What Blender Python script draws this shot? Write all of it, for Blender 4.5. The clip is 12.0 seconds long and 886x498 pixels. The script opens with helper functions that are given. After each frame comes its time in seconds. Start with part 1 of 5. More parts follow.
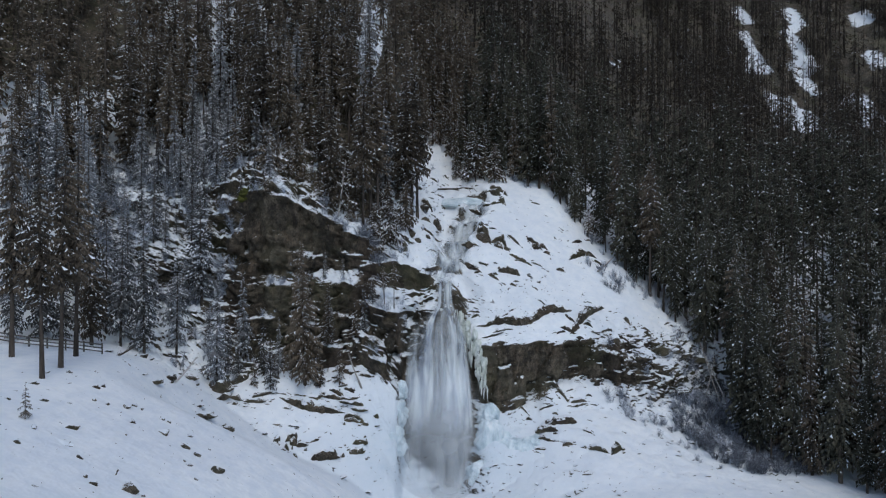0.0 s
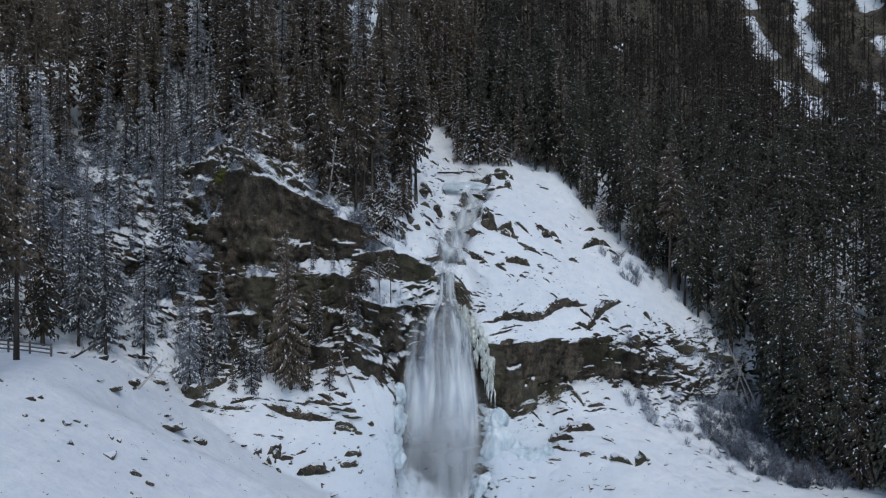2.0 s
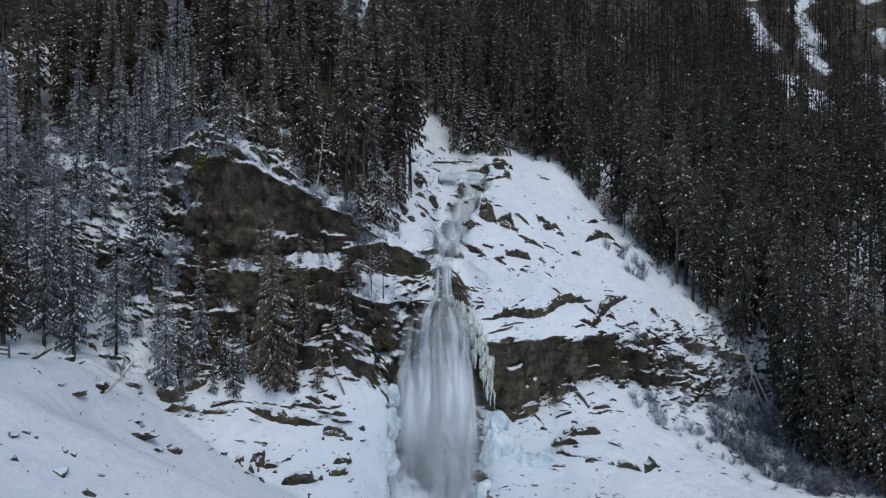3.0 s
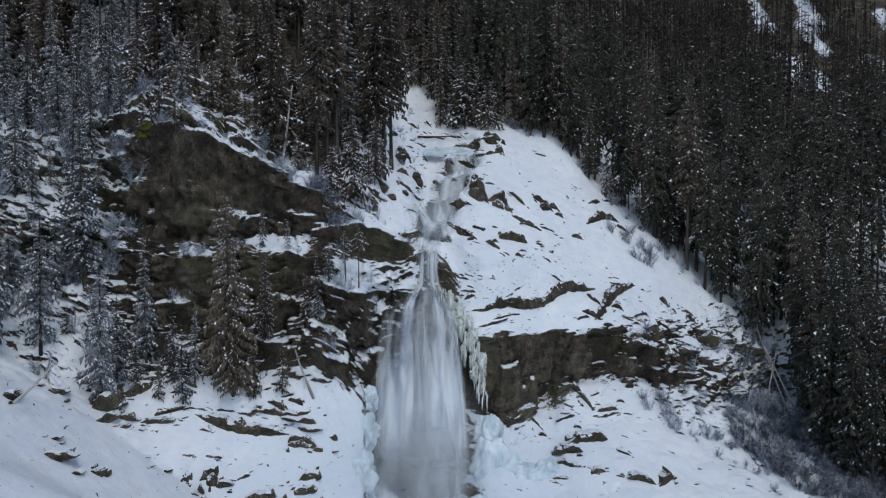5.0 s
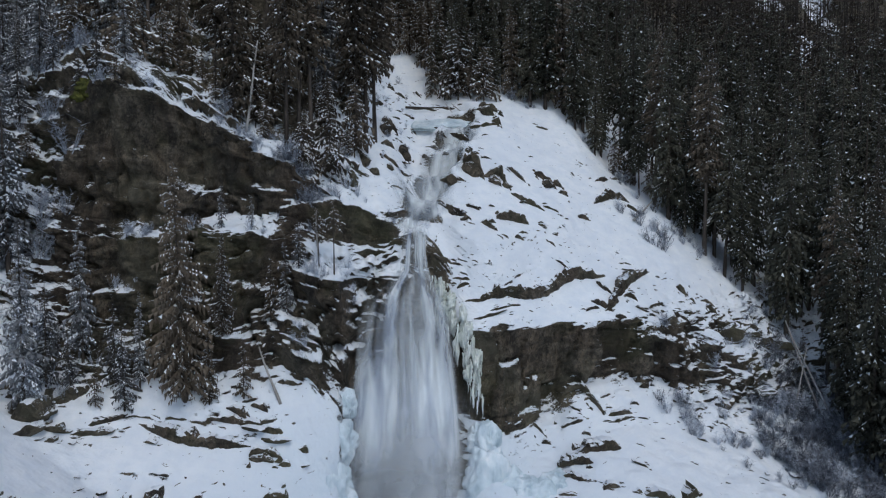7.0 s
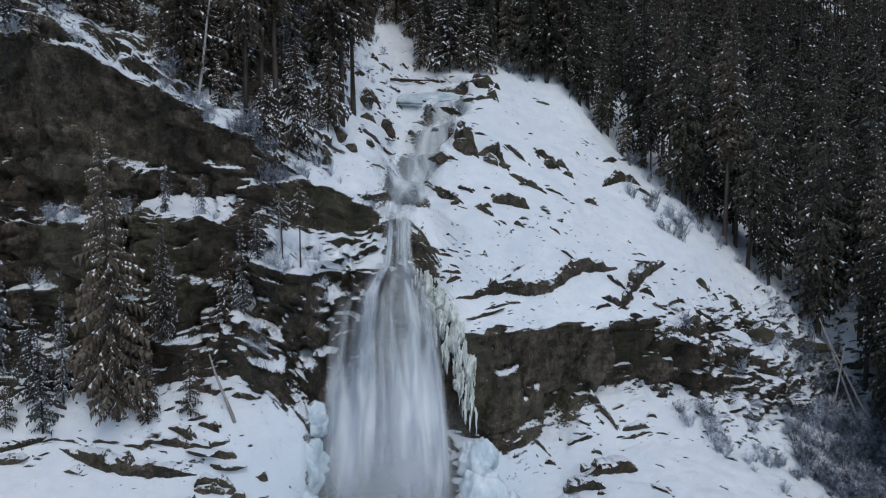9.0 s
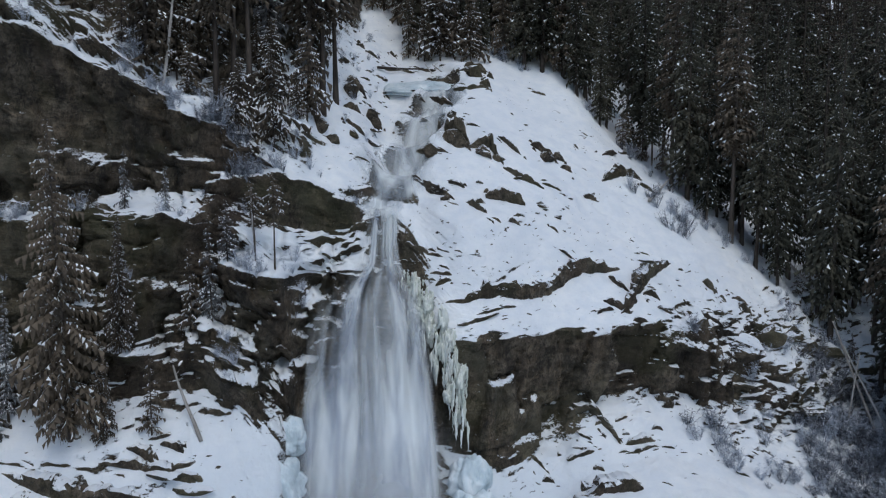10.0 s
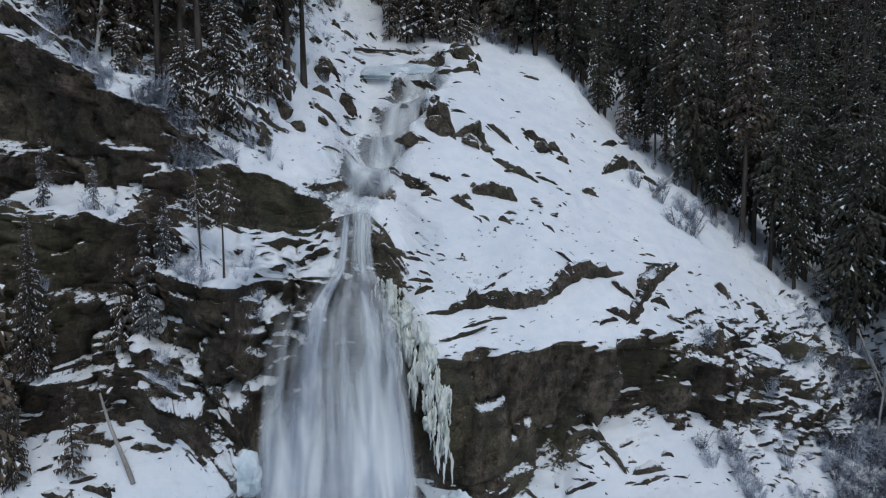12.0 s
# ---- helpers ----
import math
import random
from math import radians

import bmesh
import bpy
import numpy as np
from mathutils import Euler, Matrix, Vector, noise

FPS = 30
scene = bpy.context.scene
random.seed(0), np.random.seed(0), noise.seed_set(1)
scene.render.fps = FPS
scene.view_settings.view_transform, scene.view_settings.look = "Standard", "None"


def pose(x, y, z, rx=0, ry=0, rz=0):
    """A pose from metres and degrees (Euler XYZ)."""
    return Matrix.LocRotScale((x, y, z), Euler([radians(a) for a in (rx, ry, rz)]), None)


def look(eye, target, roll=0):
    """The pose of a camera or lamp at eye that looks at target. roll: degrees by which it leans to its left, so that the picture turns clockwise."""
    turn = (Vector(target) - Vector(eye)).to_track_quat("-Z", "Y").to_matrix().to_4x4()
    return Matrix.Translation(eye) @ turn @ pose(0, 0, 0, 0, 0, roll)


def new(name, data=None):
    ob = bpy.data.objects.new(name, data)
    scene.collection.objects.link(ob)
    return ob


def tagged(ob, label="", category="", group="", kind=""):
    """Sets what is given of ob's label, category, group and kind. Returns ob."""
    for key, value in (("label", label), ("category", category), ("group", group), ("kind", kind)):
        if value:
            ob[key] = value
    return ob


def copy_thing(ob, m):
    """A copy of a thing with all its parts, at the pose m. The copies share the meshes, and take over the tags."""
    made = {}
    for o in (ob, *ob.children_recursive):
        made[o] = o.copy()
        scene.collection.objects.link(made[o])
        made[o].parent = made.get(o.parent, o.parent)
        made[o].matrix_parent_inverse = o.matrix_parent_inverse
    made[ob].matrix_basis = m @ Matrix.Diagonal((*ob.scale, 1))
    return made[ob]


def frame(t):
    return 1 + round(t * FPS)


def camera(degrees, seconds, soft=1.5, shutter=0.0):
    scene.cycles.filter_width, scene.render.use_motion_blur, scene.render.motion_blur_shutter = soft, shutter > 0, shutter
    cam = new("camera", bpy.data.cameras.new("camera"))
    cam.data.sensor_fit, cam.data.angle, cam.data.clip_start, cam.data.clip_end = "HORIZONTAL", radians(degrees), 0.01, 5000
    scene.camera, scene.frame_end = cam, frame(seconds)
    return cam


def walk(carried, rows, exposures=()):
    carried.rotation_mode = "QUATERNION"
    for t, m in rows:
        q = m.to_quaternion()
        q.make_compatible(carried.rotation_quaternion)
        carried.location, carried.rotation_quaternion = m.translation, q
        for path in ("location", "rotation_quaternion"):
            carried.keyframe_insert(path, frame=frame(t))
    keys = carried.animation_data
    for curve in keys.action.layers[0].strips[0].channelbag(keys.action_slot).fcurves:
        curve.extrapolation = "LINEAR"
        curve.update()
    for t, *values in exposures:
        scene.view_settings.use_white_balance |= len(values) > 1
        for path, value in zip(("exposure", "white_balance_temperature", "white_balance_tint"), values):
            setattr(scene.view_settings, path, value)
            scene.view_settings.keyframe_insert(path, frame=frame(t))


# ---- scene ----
cam = camera(69.5, 12.0, 1.2)
METRES, EYE, TILT, LEAN, TURN = 50.0, 26.0, 0.0, 0.0, 0.0
ROWS = [
    (0.0, 0.0, 0.0, 0.0, 0.0, 0.0, -0.0),
    (0.5, -0.0065, 0.0429, -0.0028, -0.09, -0.15, 0.01),
    (1.0, -0.0115, 0.0862, -0.0061, -0.18, -0.3, 0.02),
    (1.5, -0.0151, 0.1325, -0.0104, -0.29, -0.44, 0.03),
    (2.0, -0.0171, 0.1807, -0.0156, -0.43, -0.57, 0.05),
    (2.5, -0.0179, 0.229, -0.0205, -0.61, -0.73, 0.07),
    (3.0, -0.0178, 0.277, -0.0259, -0.84, -0.89, 0.08),
    (5.0, -0.007, 0.4611, -0.0446, -1.85, -1.84, 0.21),
    (5.5, -0.0034, 0.5048, -0.0493, -2.04, -2.1, 0.23),
    (6.0, 0.0, 0.5477, -0.0537, -2.2, -2.39, 0.22),
    (6.5, 0.004, 0.5896, -0.0585, -2.28, -2.64, 0.22),
    (7.0, 0.0078, 0.6309, -0.063, -2.34, -2.89, 0.21),
    (9.0, 0.0261, 0.7946, -0.0739, -2.81, -3.78, 0.18),
    (9.5, 0.031, 0.8347, -0.0744, -3.12, -3.96, 0.2),
    (10.0, 0.0353, 0.8726, -0.0743, -3.47, -4.12, 0.2),
    (10.5, 0.0404, 0.907, -0.0742, -3.76, -4.24, 0.24),
    (11.0, 0.0454, 0.9381, -0.0734, -4.0, -4.39, 0.26),
    (11.5, 0.0507, 0.966, -0.0723, -4.16, -4.54, 0.27),
    (12.0, 0.0561, 0.991, -0.0714, -4.28, -4.68, 0.28),
]
walk(cam, [(t, pose(0, 0, EYE, TILT, LEAN, TURN) @ pose(METRES * x, METRES * y, METRES * z, 90 + pitch, roll, yaw)) for t, x, y, z, yaw, pitch, roll in ROWS],
     exposures=((0.0, 0.04, 6150, 4), (6.0, 0.0, 6150, 4), (12.0, -0.03, 6200, 4)))

# ---------------------------------------------------------------- light
world = bpy.data.worlds.new("winter_sky")
scene.world = world
world.use_nodes = True
wt = world.node_tree
sky = wt.nodes.new("ShaderNodeTexSky")
sky.sky_type = "NISHITA"
sky.sun_disc = False
sky.sun_elevation = radians(58)
sky.sun_rotation = radians(162)
sky.air_density, sky.dust_density, sky.ozone_density = 1.0, 2.0, 1.5
wt.links.new(sky.outputs[0], wt.nodes["Background"].inputs[0])
wt.nodes["Background"].inputs[1].default_value = 0.13

sun_data = bpy.data.lights.new("sun", "SUN")
sun_data.energy = 0.5
sun_data.angle = radians(25)
sun_data.color = (1.0, 0.98, 0.95)
sun = new("sun", sun_data)
sun.matrix_world = look((40, -30, 200), (5, 80, 10))


# ---------------------------------------------------------------- materials
def material(name):
    m = bpy.data.materials.new(name)
    m.use_nodes = True
    t = m.node_tree
    return m, t, t.nodes["Principled BSDF"]


def node(t, kind, **inputs):
    n = t.nodes.new(kind)
    for key, value in inputs.items():
        n.inputs[key.replace("_", " ")].default_value = value
    return n


def noise_tex(t, coords, scale, detail=5.0, rough=0.6, distortion=0.0):
    n = node(t, "ShaderNodeTexNoise", Scale=scale, Detail=detail, Roughness=rough, Distortion=distortion)
    t.links.new(coords, n.inputs["Vector"])
    return n.outputs["Fac"]


def stretched(t, coords, sx, sy, sz, rx=0.0, ry=0.0):
    n = t.nodes.new("ShaderNodeMapping")
    n.inputs["Scale"].default_value = (sx, sy, sz)
    n.inputs["Rotation"].default_value = (rx, ry, 0)
    t.links.new(coords, n.inputs["Vector"])
    return n.outputs[0]


def ramp(t, fac, *stops):
    n = t.nodes.new("ShaderNodeValToRGB")
    e = n.color_ramp.elements
    while len(e) < len(stops):
        e.new(0.5)
    for k, (at, c) in zip(e, stops):
        k.position = at
        k.color = (*c, 1) if isinstance(c, tuple) else (c, c, c, 1)
    t.links.new(fac, n.inputs[0])
    return n.outputs[0]


def calc(t, op, a, b=0.0, c=0.0):
    n = t.nodes.new("ShaderNodeMath")
    n.operation = op
    for k, v in enumerate((a, b, c)):
        if isinstance(v, (int, float)):
            n.inputs[k].default_value = v
        else:
            t.links.new(v, n.inputs[k])
    return n.outputs[0]


def span(t, value, low, high):
    n = t.nodes.new("ShaderNodeMapRange")
    n.interpolation_type = "SMOOTHSTEP"
    n.inputs["From Min"].default_value = low
    n.inputs["From Max"].default_value = high
    t.links.new(value, n.inputs["Value"])
    return n.outputs[0]


def mix(t, fac, a, b):
    n = t.nodes.new("ShaderNodeMix")
    n.data_type = "RGBA"
    for k, v in ((0, fac), (6, a), (7, b)):
        if isinstance(v, tuple):
            n.inputs[k].default_value = (*v, 1)
        elif isinstance(v, float):
            n.inputs[k].default_value = v
        else:
            t.links.new(v, n.inputs[k])
    return n.outputs[2]


def relief(t, bsdf, height, distance, strength=1.0):
    n = node(t, "ShaderNodeBump", Strength=strength, Distance=distance)
    t.links.new(height, n.inputs["Height"])
    t.links.new(n.outputs[0], bsdf.inputs["Normal"])


def rock_colour(t, p):
    """Dark wet schist in split blocks: grey brown with rusty and mossy stains, dark drips and joints."""
    layers = noise_tex(t, stretched(t, p, 0.5, 0.5, 0.9, 0.0, 0.22), 1.0, 9.0, 0.72, 0.5)
    base = ramp(t, layers, (0.3, (0.02, 0.015, 0.011)), (0.48, (0.088, 0.07, 0.049)), (0.7, (0.27, 0.225, 0.168)))
    plates = noise_tex(t, stretched(t, p, 0.45, 0.45, 0.3, 0.3, 0.18), 1.0, 3.0, 0.4, 1.2)
    base = mix(t, ramp(t, plates, (0.36, 0.7), (0.5, 0.0), (0.66, 0.45)), base, mix(t, ramp(t, plates, (0.4, 0.0), (0.62, 1.0)), (0.02, 0.017, 0.013), (0.25, 0.19, 0.13)))
    crack = noise_tex(t, stretched(t, p, 0.7, 0.7, 0.45, 0.0, 0.3), 1.0, 5.0, 0.6, 1.6)
    crack = calc(t, "ABSOLUTE", calc(t, "SUBTRACT", crack, 0.5))
    base = mix(t, calc(t, "MULTIPLY", span(t, crack, 0.022, 0.0), 0.75), base, (0.012, 0.011, 0.01))
    drips = noise_tex(t, stretched(t, p, 1.3, 1.3, 0.1), 1.0, 6.0, 0.65, 0.5)
    base = mix(t, ramp(t, drips, (0.46, 0.0), (0.68, 0.72)), base, (0.034, 0.03, 0.024))
    chips = noise_tex(t, stretched(t, p, 2.6, 2.6, 1.3, 0.0, 0.2), 1.0, 9.0, 0.8, 0.4)
    base = mix(t, ramp(t, chips, (0.34, 0.75), (0.5, 0.0)), base, (0.016, 0.014, 0.012))
    base = mix(t, ramp(t, chips, (0.54, 0.0), (0.74, 0.5)), base, (0.26, 0.23, 0.19))
    grit = noise_tex(t, stretched(t, p, 5.0, 5.0, 3.0, 0.0, 0.25), 1.0, 4.0, 0.7, 0.6)
    base = mix(t, ramp(t, grit, (0.36, 0.7), (0.47, 0.0)), base, (0.012, 0.01, 0.008))
    base = mix(t, ramp(t, grit, (0.56, 0.0), (0.74, 0.45)), base, (0.3, 0.26, 0.2))
    zone = noise_tex(t, stretched(t, p, 0.16, 0.16, 0.1), 1.0, 3.0, 0.5, 0.6)
    base = mix(t, ramp(t, zone, (0.5, 0.0), (0.6, 0.38)), base, (0.14, 0.128, 0.085))
    base = mix(t, ramp(t, zone, (0.36, 0.45), (0.46, 0.0)), base, (0.05, 0.034, 0.024))
    moss = noise_tex(t, p, 0.16, 5.0, 0.6)
    base = mix(t, ramp(t, moss, (0.52, 0.0), (0.64, 0.45)), base, (0.06, 0.06, 0.024))
    return base, calc(t, "ADD", layers, calc(t, "MULTIPLY", plates, 0.4))


def snowy_rock(name, low, high, wobble=0.22, least=0.1):
    """Snow lies wherever the broken ground is flat enough, bare rock shows where it is steep."""
    m, t, b = material(name)
    g = t.nodes.new("ShaderNodeNewGeometry")
    p = g.outputs["Position"]
    rock, layers = rock_colour(t, p)
    crag = noise_tex(t, stretched(t, p, 0.8, 0.8, 2.0, 0.0, 0.24), 1.0, 9.0, 0.7, 0.3)
    crag = calc(t, "ADD", crag, calc(t, "MULTIPLY", layers, 0.6))
    rugged = t.nodes.new("ShaderNodeAttribute")
    rugged.attribute_name = "rugged"
    broken = node(t, "ShaderNodeBump", Distance=1.1)
    t.links.new(calc(t, "ADD", rugged.outputs["Fac"], least), broken.inputs["Strength"])
    t.links.new(crag, broken.inputs["Height"])
    split = t.nodes.new("ShaderNodeSeparateXYZ")
    t.links.new(broken.outputs[0], split.inputs[0])
    patch = noise_tex(t, stretched(t, p, 0.35, 0.35, 0.7, 0.0, 0.3), 1.0, 6.0, 0.62, 0.4)
    level = calc(t, "MULTIPLY_ADD", calc(t, "SUBTRACT", patch, 0.5), wobble * 2, split.outputs[2])
    chips = noise_tex(t, stretched(t, p, 1.7, 1.7, 4.4, 0.0, 0.28), 1.0, 7.0, 0.74, 0.6)
    chips = calc(t, "MULTIPLY", calc(t, "SUBTRACT", chips, 0.5), calc(t, "ADD", rugged.outputs["Fac"], least))
    level = calc(t, "MULTIPLY_ADD", chips, 1.9, level)
    fray = noise_tex(t, stretched(t, p, 4.0, 4.0, 7.0, 0.0, 0.3), 1.0, 5.0, 0.75, 0.5)
    level = calc(t, "MULTIPLY_ADD", calc(t, "SUBTRACT", fray, 0.5), calc(t, "MULTIPLY_ADD", rugged.outputs["Fac"], 0.75, least * 2), level)
    speck = noise_tex(t, stretched(t, p, 1.5, 1.5, 4.0, 0.0, 0.35), 1.0, 3.0, 0.5, 0.8)
    level = calc(t, "SUBTRACT", level, calc(t, "MULTIPLY", span(t, speck, 0.67, 0.72), 0.6))
    # bare ground, and the tree shade painted under the woods
    cover = t.nodes.new("ShaderNodeAttribute")
    cover.attribute_name = "bare"
    level = calc(t, "SUBTRACT", level, cover.outputs["Fac"])
    lying = span(t, level, low, high)
    soft = noise_tex(t, p, 0.12, 4.0, 0.5)
    snow = ramp(t, soft, (0.3, (0.76, 0.78, 0.81)), (0.7, (0.86, 0.865, 0.87)))
    # bluish shading of the snow's lumps put into its colour; also breaks up the ice
    shade_mottle = noise_tex(t, stretched(t, p, 0.7, 0.7, 1.2), 1.0, 7.0, 0.65)
    snow = mix(t, ramp(t, shade_mottle, (0.4, 0.0), (0.62, 0.5)), snow, (0.66, 0.7, 0.76))
    iced = t.nodes.new("ShaderNodeAttribute")
    iced.attribute_name = "iced"
    glaze = calc(t, "MULTIPLY", iced.outputs["Fac"], ramp(t, shade_mottle, (0.3, 1.0), (0.66, 0.35)))
    snow = mix(t, glaze, snow, (0.47, 0.56, 0.64))
    grain = noise_tex(t, p, 1.1, 7.0, 0.62)
    t.links.new(mix(t, lying, rock, snow), b.inputs["Base Color"])
    t.links.new(ramp(t, lying, (0.0, 0.7), (1.0, 0.9)), b.inputs["Roughness"])
    b.inputs["Specular IOR Level"].default_value = 0.25
    height = calc(t, "ADD", calc(t, "MULTIPLY", calc(t, "SUBTRACT", 1.0, lying), crag), calc(t, "MULTIPLY", grain, 0.3))
    height = calc(t, "MULTIPLY_ADD", lying, 0.3, height)
    relief(t, b, height, 0.55)
    return m


HILL = snowy_rock("snow_over_schist", 0.40, 0.45)
SLAB = snowy_rock("snow_dusted_slab", 0.64, 0.72, 0.3, 0.5)


def plain(name, dark, light, scale, rough=0.85, bump=0.0, sx=1.0, sz=1.0):
    m, t, b = material(name)
    co = t.nodes.new("ShaderNodeTexCoord").outputs["Object"]
    info = t.nodes.new("ShaderNodeObjectInfo").outputs["Random"]
    f = noise_tex(t, stretched(t, co, sx, sx, sz), scale, 6.0, 0.65)
    f2 = calc(t, "MULTIPLY_ADD", calc(t, "SUBTRACT", info, 0.5), 0.3, f)
    t.links.new(ramp(t, f2, (0.3, dark), (0.7, light)), b.inputs["Base Color"])
    b.inputs["Roughness"].default_value = rough
    b.inputs["Specular IOR Level"].default_value = 0.2
    if bump:
        relief(t, b, f, bump)
    return m


NEEDLES = plain("spruce_needles", (0.047, 0.038, 0.029), (0.16, 0.127, 0.094), 0.35)
DARK_NEEDLES = plain("dark_spruce_needles", (0.025, 0.026, 0.019), (0.1, 0.094, 0.07), 0.35)
FROSTED = plain("frosted_needles", (0.045, 0.043, 0.042), (0.19, 0.19, 0.195), 1.2)
HOARY = plain("hoary_needles", (0.06, 0.06, 0.06), (0.27, 0.275, 0.29), 0.8)
BARK = plain("spruce_bark", (0.03, 0.024, 0.02), (0.1, 0.082, 0.068), 3.0, 0.9, 0.03, 1.0, 0.2)
PALE_BARK = plain("weathered_log_wood", (0.24, 0.22, 0.2), (0.5, 0.48, 0.46), 3.0, 0.9, 0.02, 1.0, 0.2)
SNOW = plain("lying_snow", (0.74, 0.77, 0.82), (0.84, 0.85, 0.87), 2.0, 0.9, 0.03)
TWIGS = plain("frosted_twigs", (0.06, 0.063, 0.078), (0.64, 0.68, 0.76), 3.0)
FENCE = plain("grey_fence_wood", (0.06, 0.055, 0.05), (0.17, 0.155, 0.14), 3.0, 0.9, 0.01)
MOSS = plain("yellow_moss", (0.045, 0.048, 0.014), (0.15, 0.15, 0.035), 2.0, 0.95, 0.05)


def ice_material(name, deep, middle, light):
    m, t, b = material(name)
    p = t.nodes.new("ShaderNodeNewGeometry").outputs["Position"]
    f = noise_tex(t, stretched(t, p, 1.0, 1.0, 0.35), 0.9, 6.0, 0.6)
    t.links.new(ramp(t, f, (0.3, deep), (0.5, middle), (0.72, light)), b.inputs["Base Color"])
    b.inputs["Roughness"].default_value = 0.35
    relief(t, b, f, 0.25)
    return m


ICE = ice_material("curtain_ice", (0.46, 0.49, 0.42), (0.72, 0.74, 0.68), (0.87, 0.88, 0.87))
FOOT_ICE = ice_material("spray_ice", (0.36, 0.45, 0.5), (0.62, 0.7, 0.74), (0.82, 0.85, 0.87))


def water_material(name, thin, thick, colour, fade_top, fade_foot, streak=1.3, edge=0.12, ragged=0.0, flow=((0.0, 0.3), (1.0, 0.3))):
    """White water: streaks of foam with gaps between. The UV map runs across and down the fall."""
    m, t, b = material(name)
    uv = t.nodes.new("ShaderNodeTexCoord").outputs["UV"]
    split = t.nodes.new("ShaderNodeSeparateXYZ")
    t.links.new(uv, split.inputs[0])
    p = t.nodes.new("ShaderNodeTexCoord").outputs["Object"]
    fine = noise_tex(t, stretched(t, p, 0.9 * streak, 0.6, 0.12), 1.0, 3.0, 0.5, 0.35)
    broad = noise_tex(t, stretched(t, uv, 4.5 * streak, 1.1, 1), 1.0, 3.0, 0.5, 0.4)
    body = calc(t, "ADD", calc(t, "MULTIPLY", fine, 0.24), calc(t, "MULTIPLY", broad, 0.78))
    body = calc(t, "ADD", body, calc(t, "SUBTRACT", ramp(t, split.outputs[1], *flow), 0.3))
    alpha = span(t, body, thin, thick)
    u, v = split.outputs[0], split.outputs[1]
    side = span(t, calc(t, "MULTIPLY_ADD", calc(t, "SUBTRACT", broad, 0.5), ragged, calc(t, "SUBTRACT", 0.5, calc(t, "ABSOLUTE", calc(t, "SUBTRACT", u, 0.5)))), 0.0, edge)
    alpha = calc(t, "MULTIPLY", alpha, side)
    alpha = calc(t, "MULTIPLY", alpha, span(t, v, 0.0, fade_top))
    alpha = calc(t, "MULTIPLY", alpha, span(t, calc(t, "SUBTRACT", 1.0, v), 0.0, fade_foot))
    t.links.new(alpha, b.inputs["Alpha"])
    t.links.new(mix(t, span(t, fine, 0.3, 0.62), colour, (0.76, 0.79, 0.8)), b.inputs["Base Color"])
    b.inputs["Roughness"].default_value = 0.6
    b.inputs["Specular IOR Level"].default_value = 0.2
    return m


WATER = water_material("white_water", 0.36, 0.78, (0.43, 0.47, 0.54), 0.07, 0.03, 1.0, 0.09, 0.05, ((0.0, 0.32), (0.17, 0.26), (0.4, 0.33), (0.56, 0.5), (0.64, 0.4), (0.75, 0.22), (1.0, 0.3)))
STREAM = water_material("stream_water", 0.22, 0.74, (0.24, 0.27, 0.31), 0.12, 0.1, 0.8, 0.35, 0.35)


def mist_material():
    m, t, b = material("spray_mist")
    uv = t.nodes.new("ShaderNodeTexCoord").outputs["UV"]
    off = t.nodes.new("ShaderNodeVectorMath")
    off.operation = "DISTANCE"
    off.inputs[1].default_value = (0.5, 0.5, 0)
    t.links.new(uv, off.inputs[0])
    f = noise_tex(t, uv, 3.0, 4.0, 0.5)
    fall = span(t, calc(t, "SUBTRACT", 0.5, off.outputs["Value"]), 0.0, 0.42)
    t.links.new(calc(t, "MULTIPLY", calc(t, "MULTIPLY", fall, f), 0.55), b.inputs["Alpha"])
    b.inputs["Base Color"].default_value = (0.78, 0.8, 0.82, 1)
    b.inputs["Roughness"].default_value = 1.0
    b.inputs["Specular IOR Level"].default_value = 0.0
    return m


MIST = mist_material()


# ---------------------------------------------------------------- helpers
def lattice(ix, iy, iz):
    h = (ix * 374761393 + iy * 668265263 + iz * 2147483647) & 0x7FFFFFFF
    h = ((h ^ (h >> 13)) * 1274126177) & 0x7FFFFFFF
    return ((h ^ (h >> 16)) & 0xFFFF) / 65535.0


def value_noise(x, y, z):
    ix, iy, iz = (np.floor(a).astype(np.int64) for a in (x, y, z))
    fx, fy, fz = x - ix, y - iy, z - iz
    fx, fy, fz = (f * f * (3 - 2 * f) for f in (fx, fy, fz))
    out = 0
    for dx in (0, 1):
        for dy in (0, 1):
            for dz in (0, 1):
                w = (fx if dx else 1 - fx) * (fy if dy else 1 - fy) * (fz if dz else 1 - fz)
                out = out + w * lattice(ix + dx, iy + dy, iz + dz)
    return out * 2 - 1


def fbm(x, y, z, octaves=4, gain=0.5):
    out, amp, total = 0, 1.0, 0.0
    for k in range(octaves):
        out = out + amp * value_noise(x + 17.3 * k, y - 9.1 * k, z + 5.7 * k)
        total += amp
        amp *= gain
        x, y, z = x * 2.03, y * 2.03, z * 2.03
    return out / total


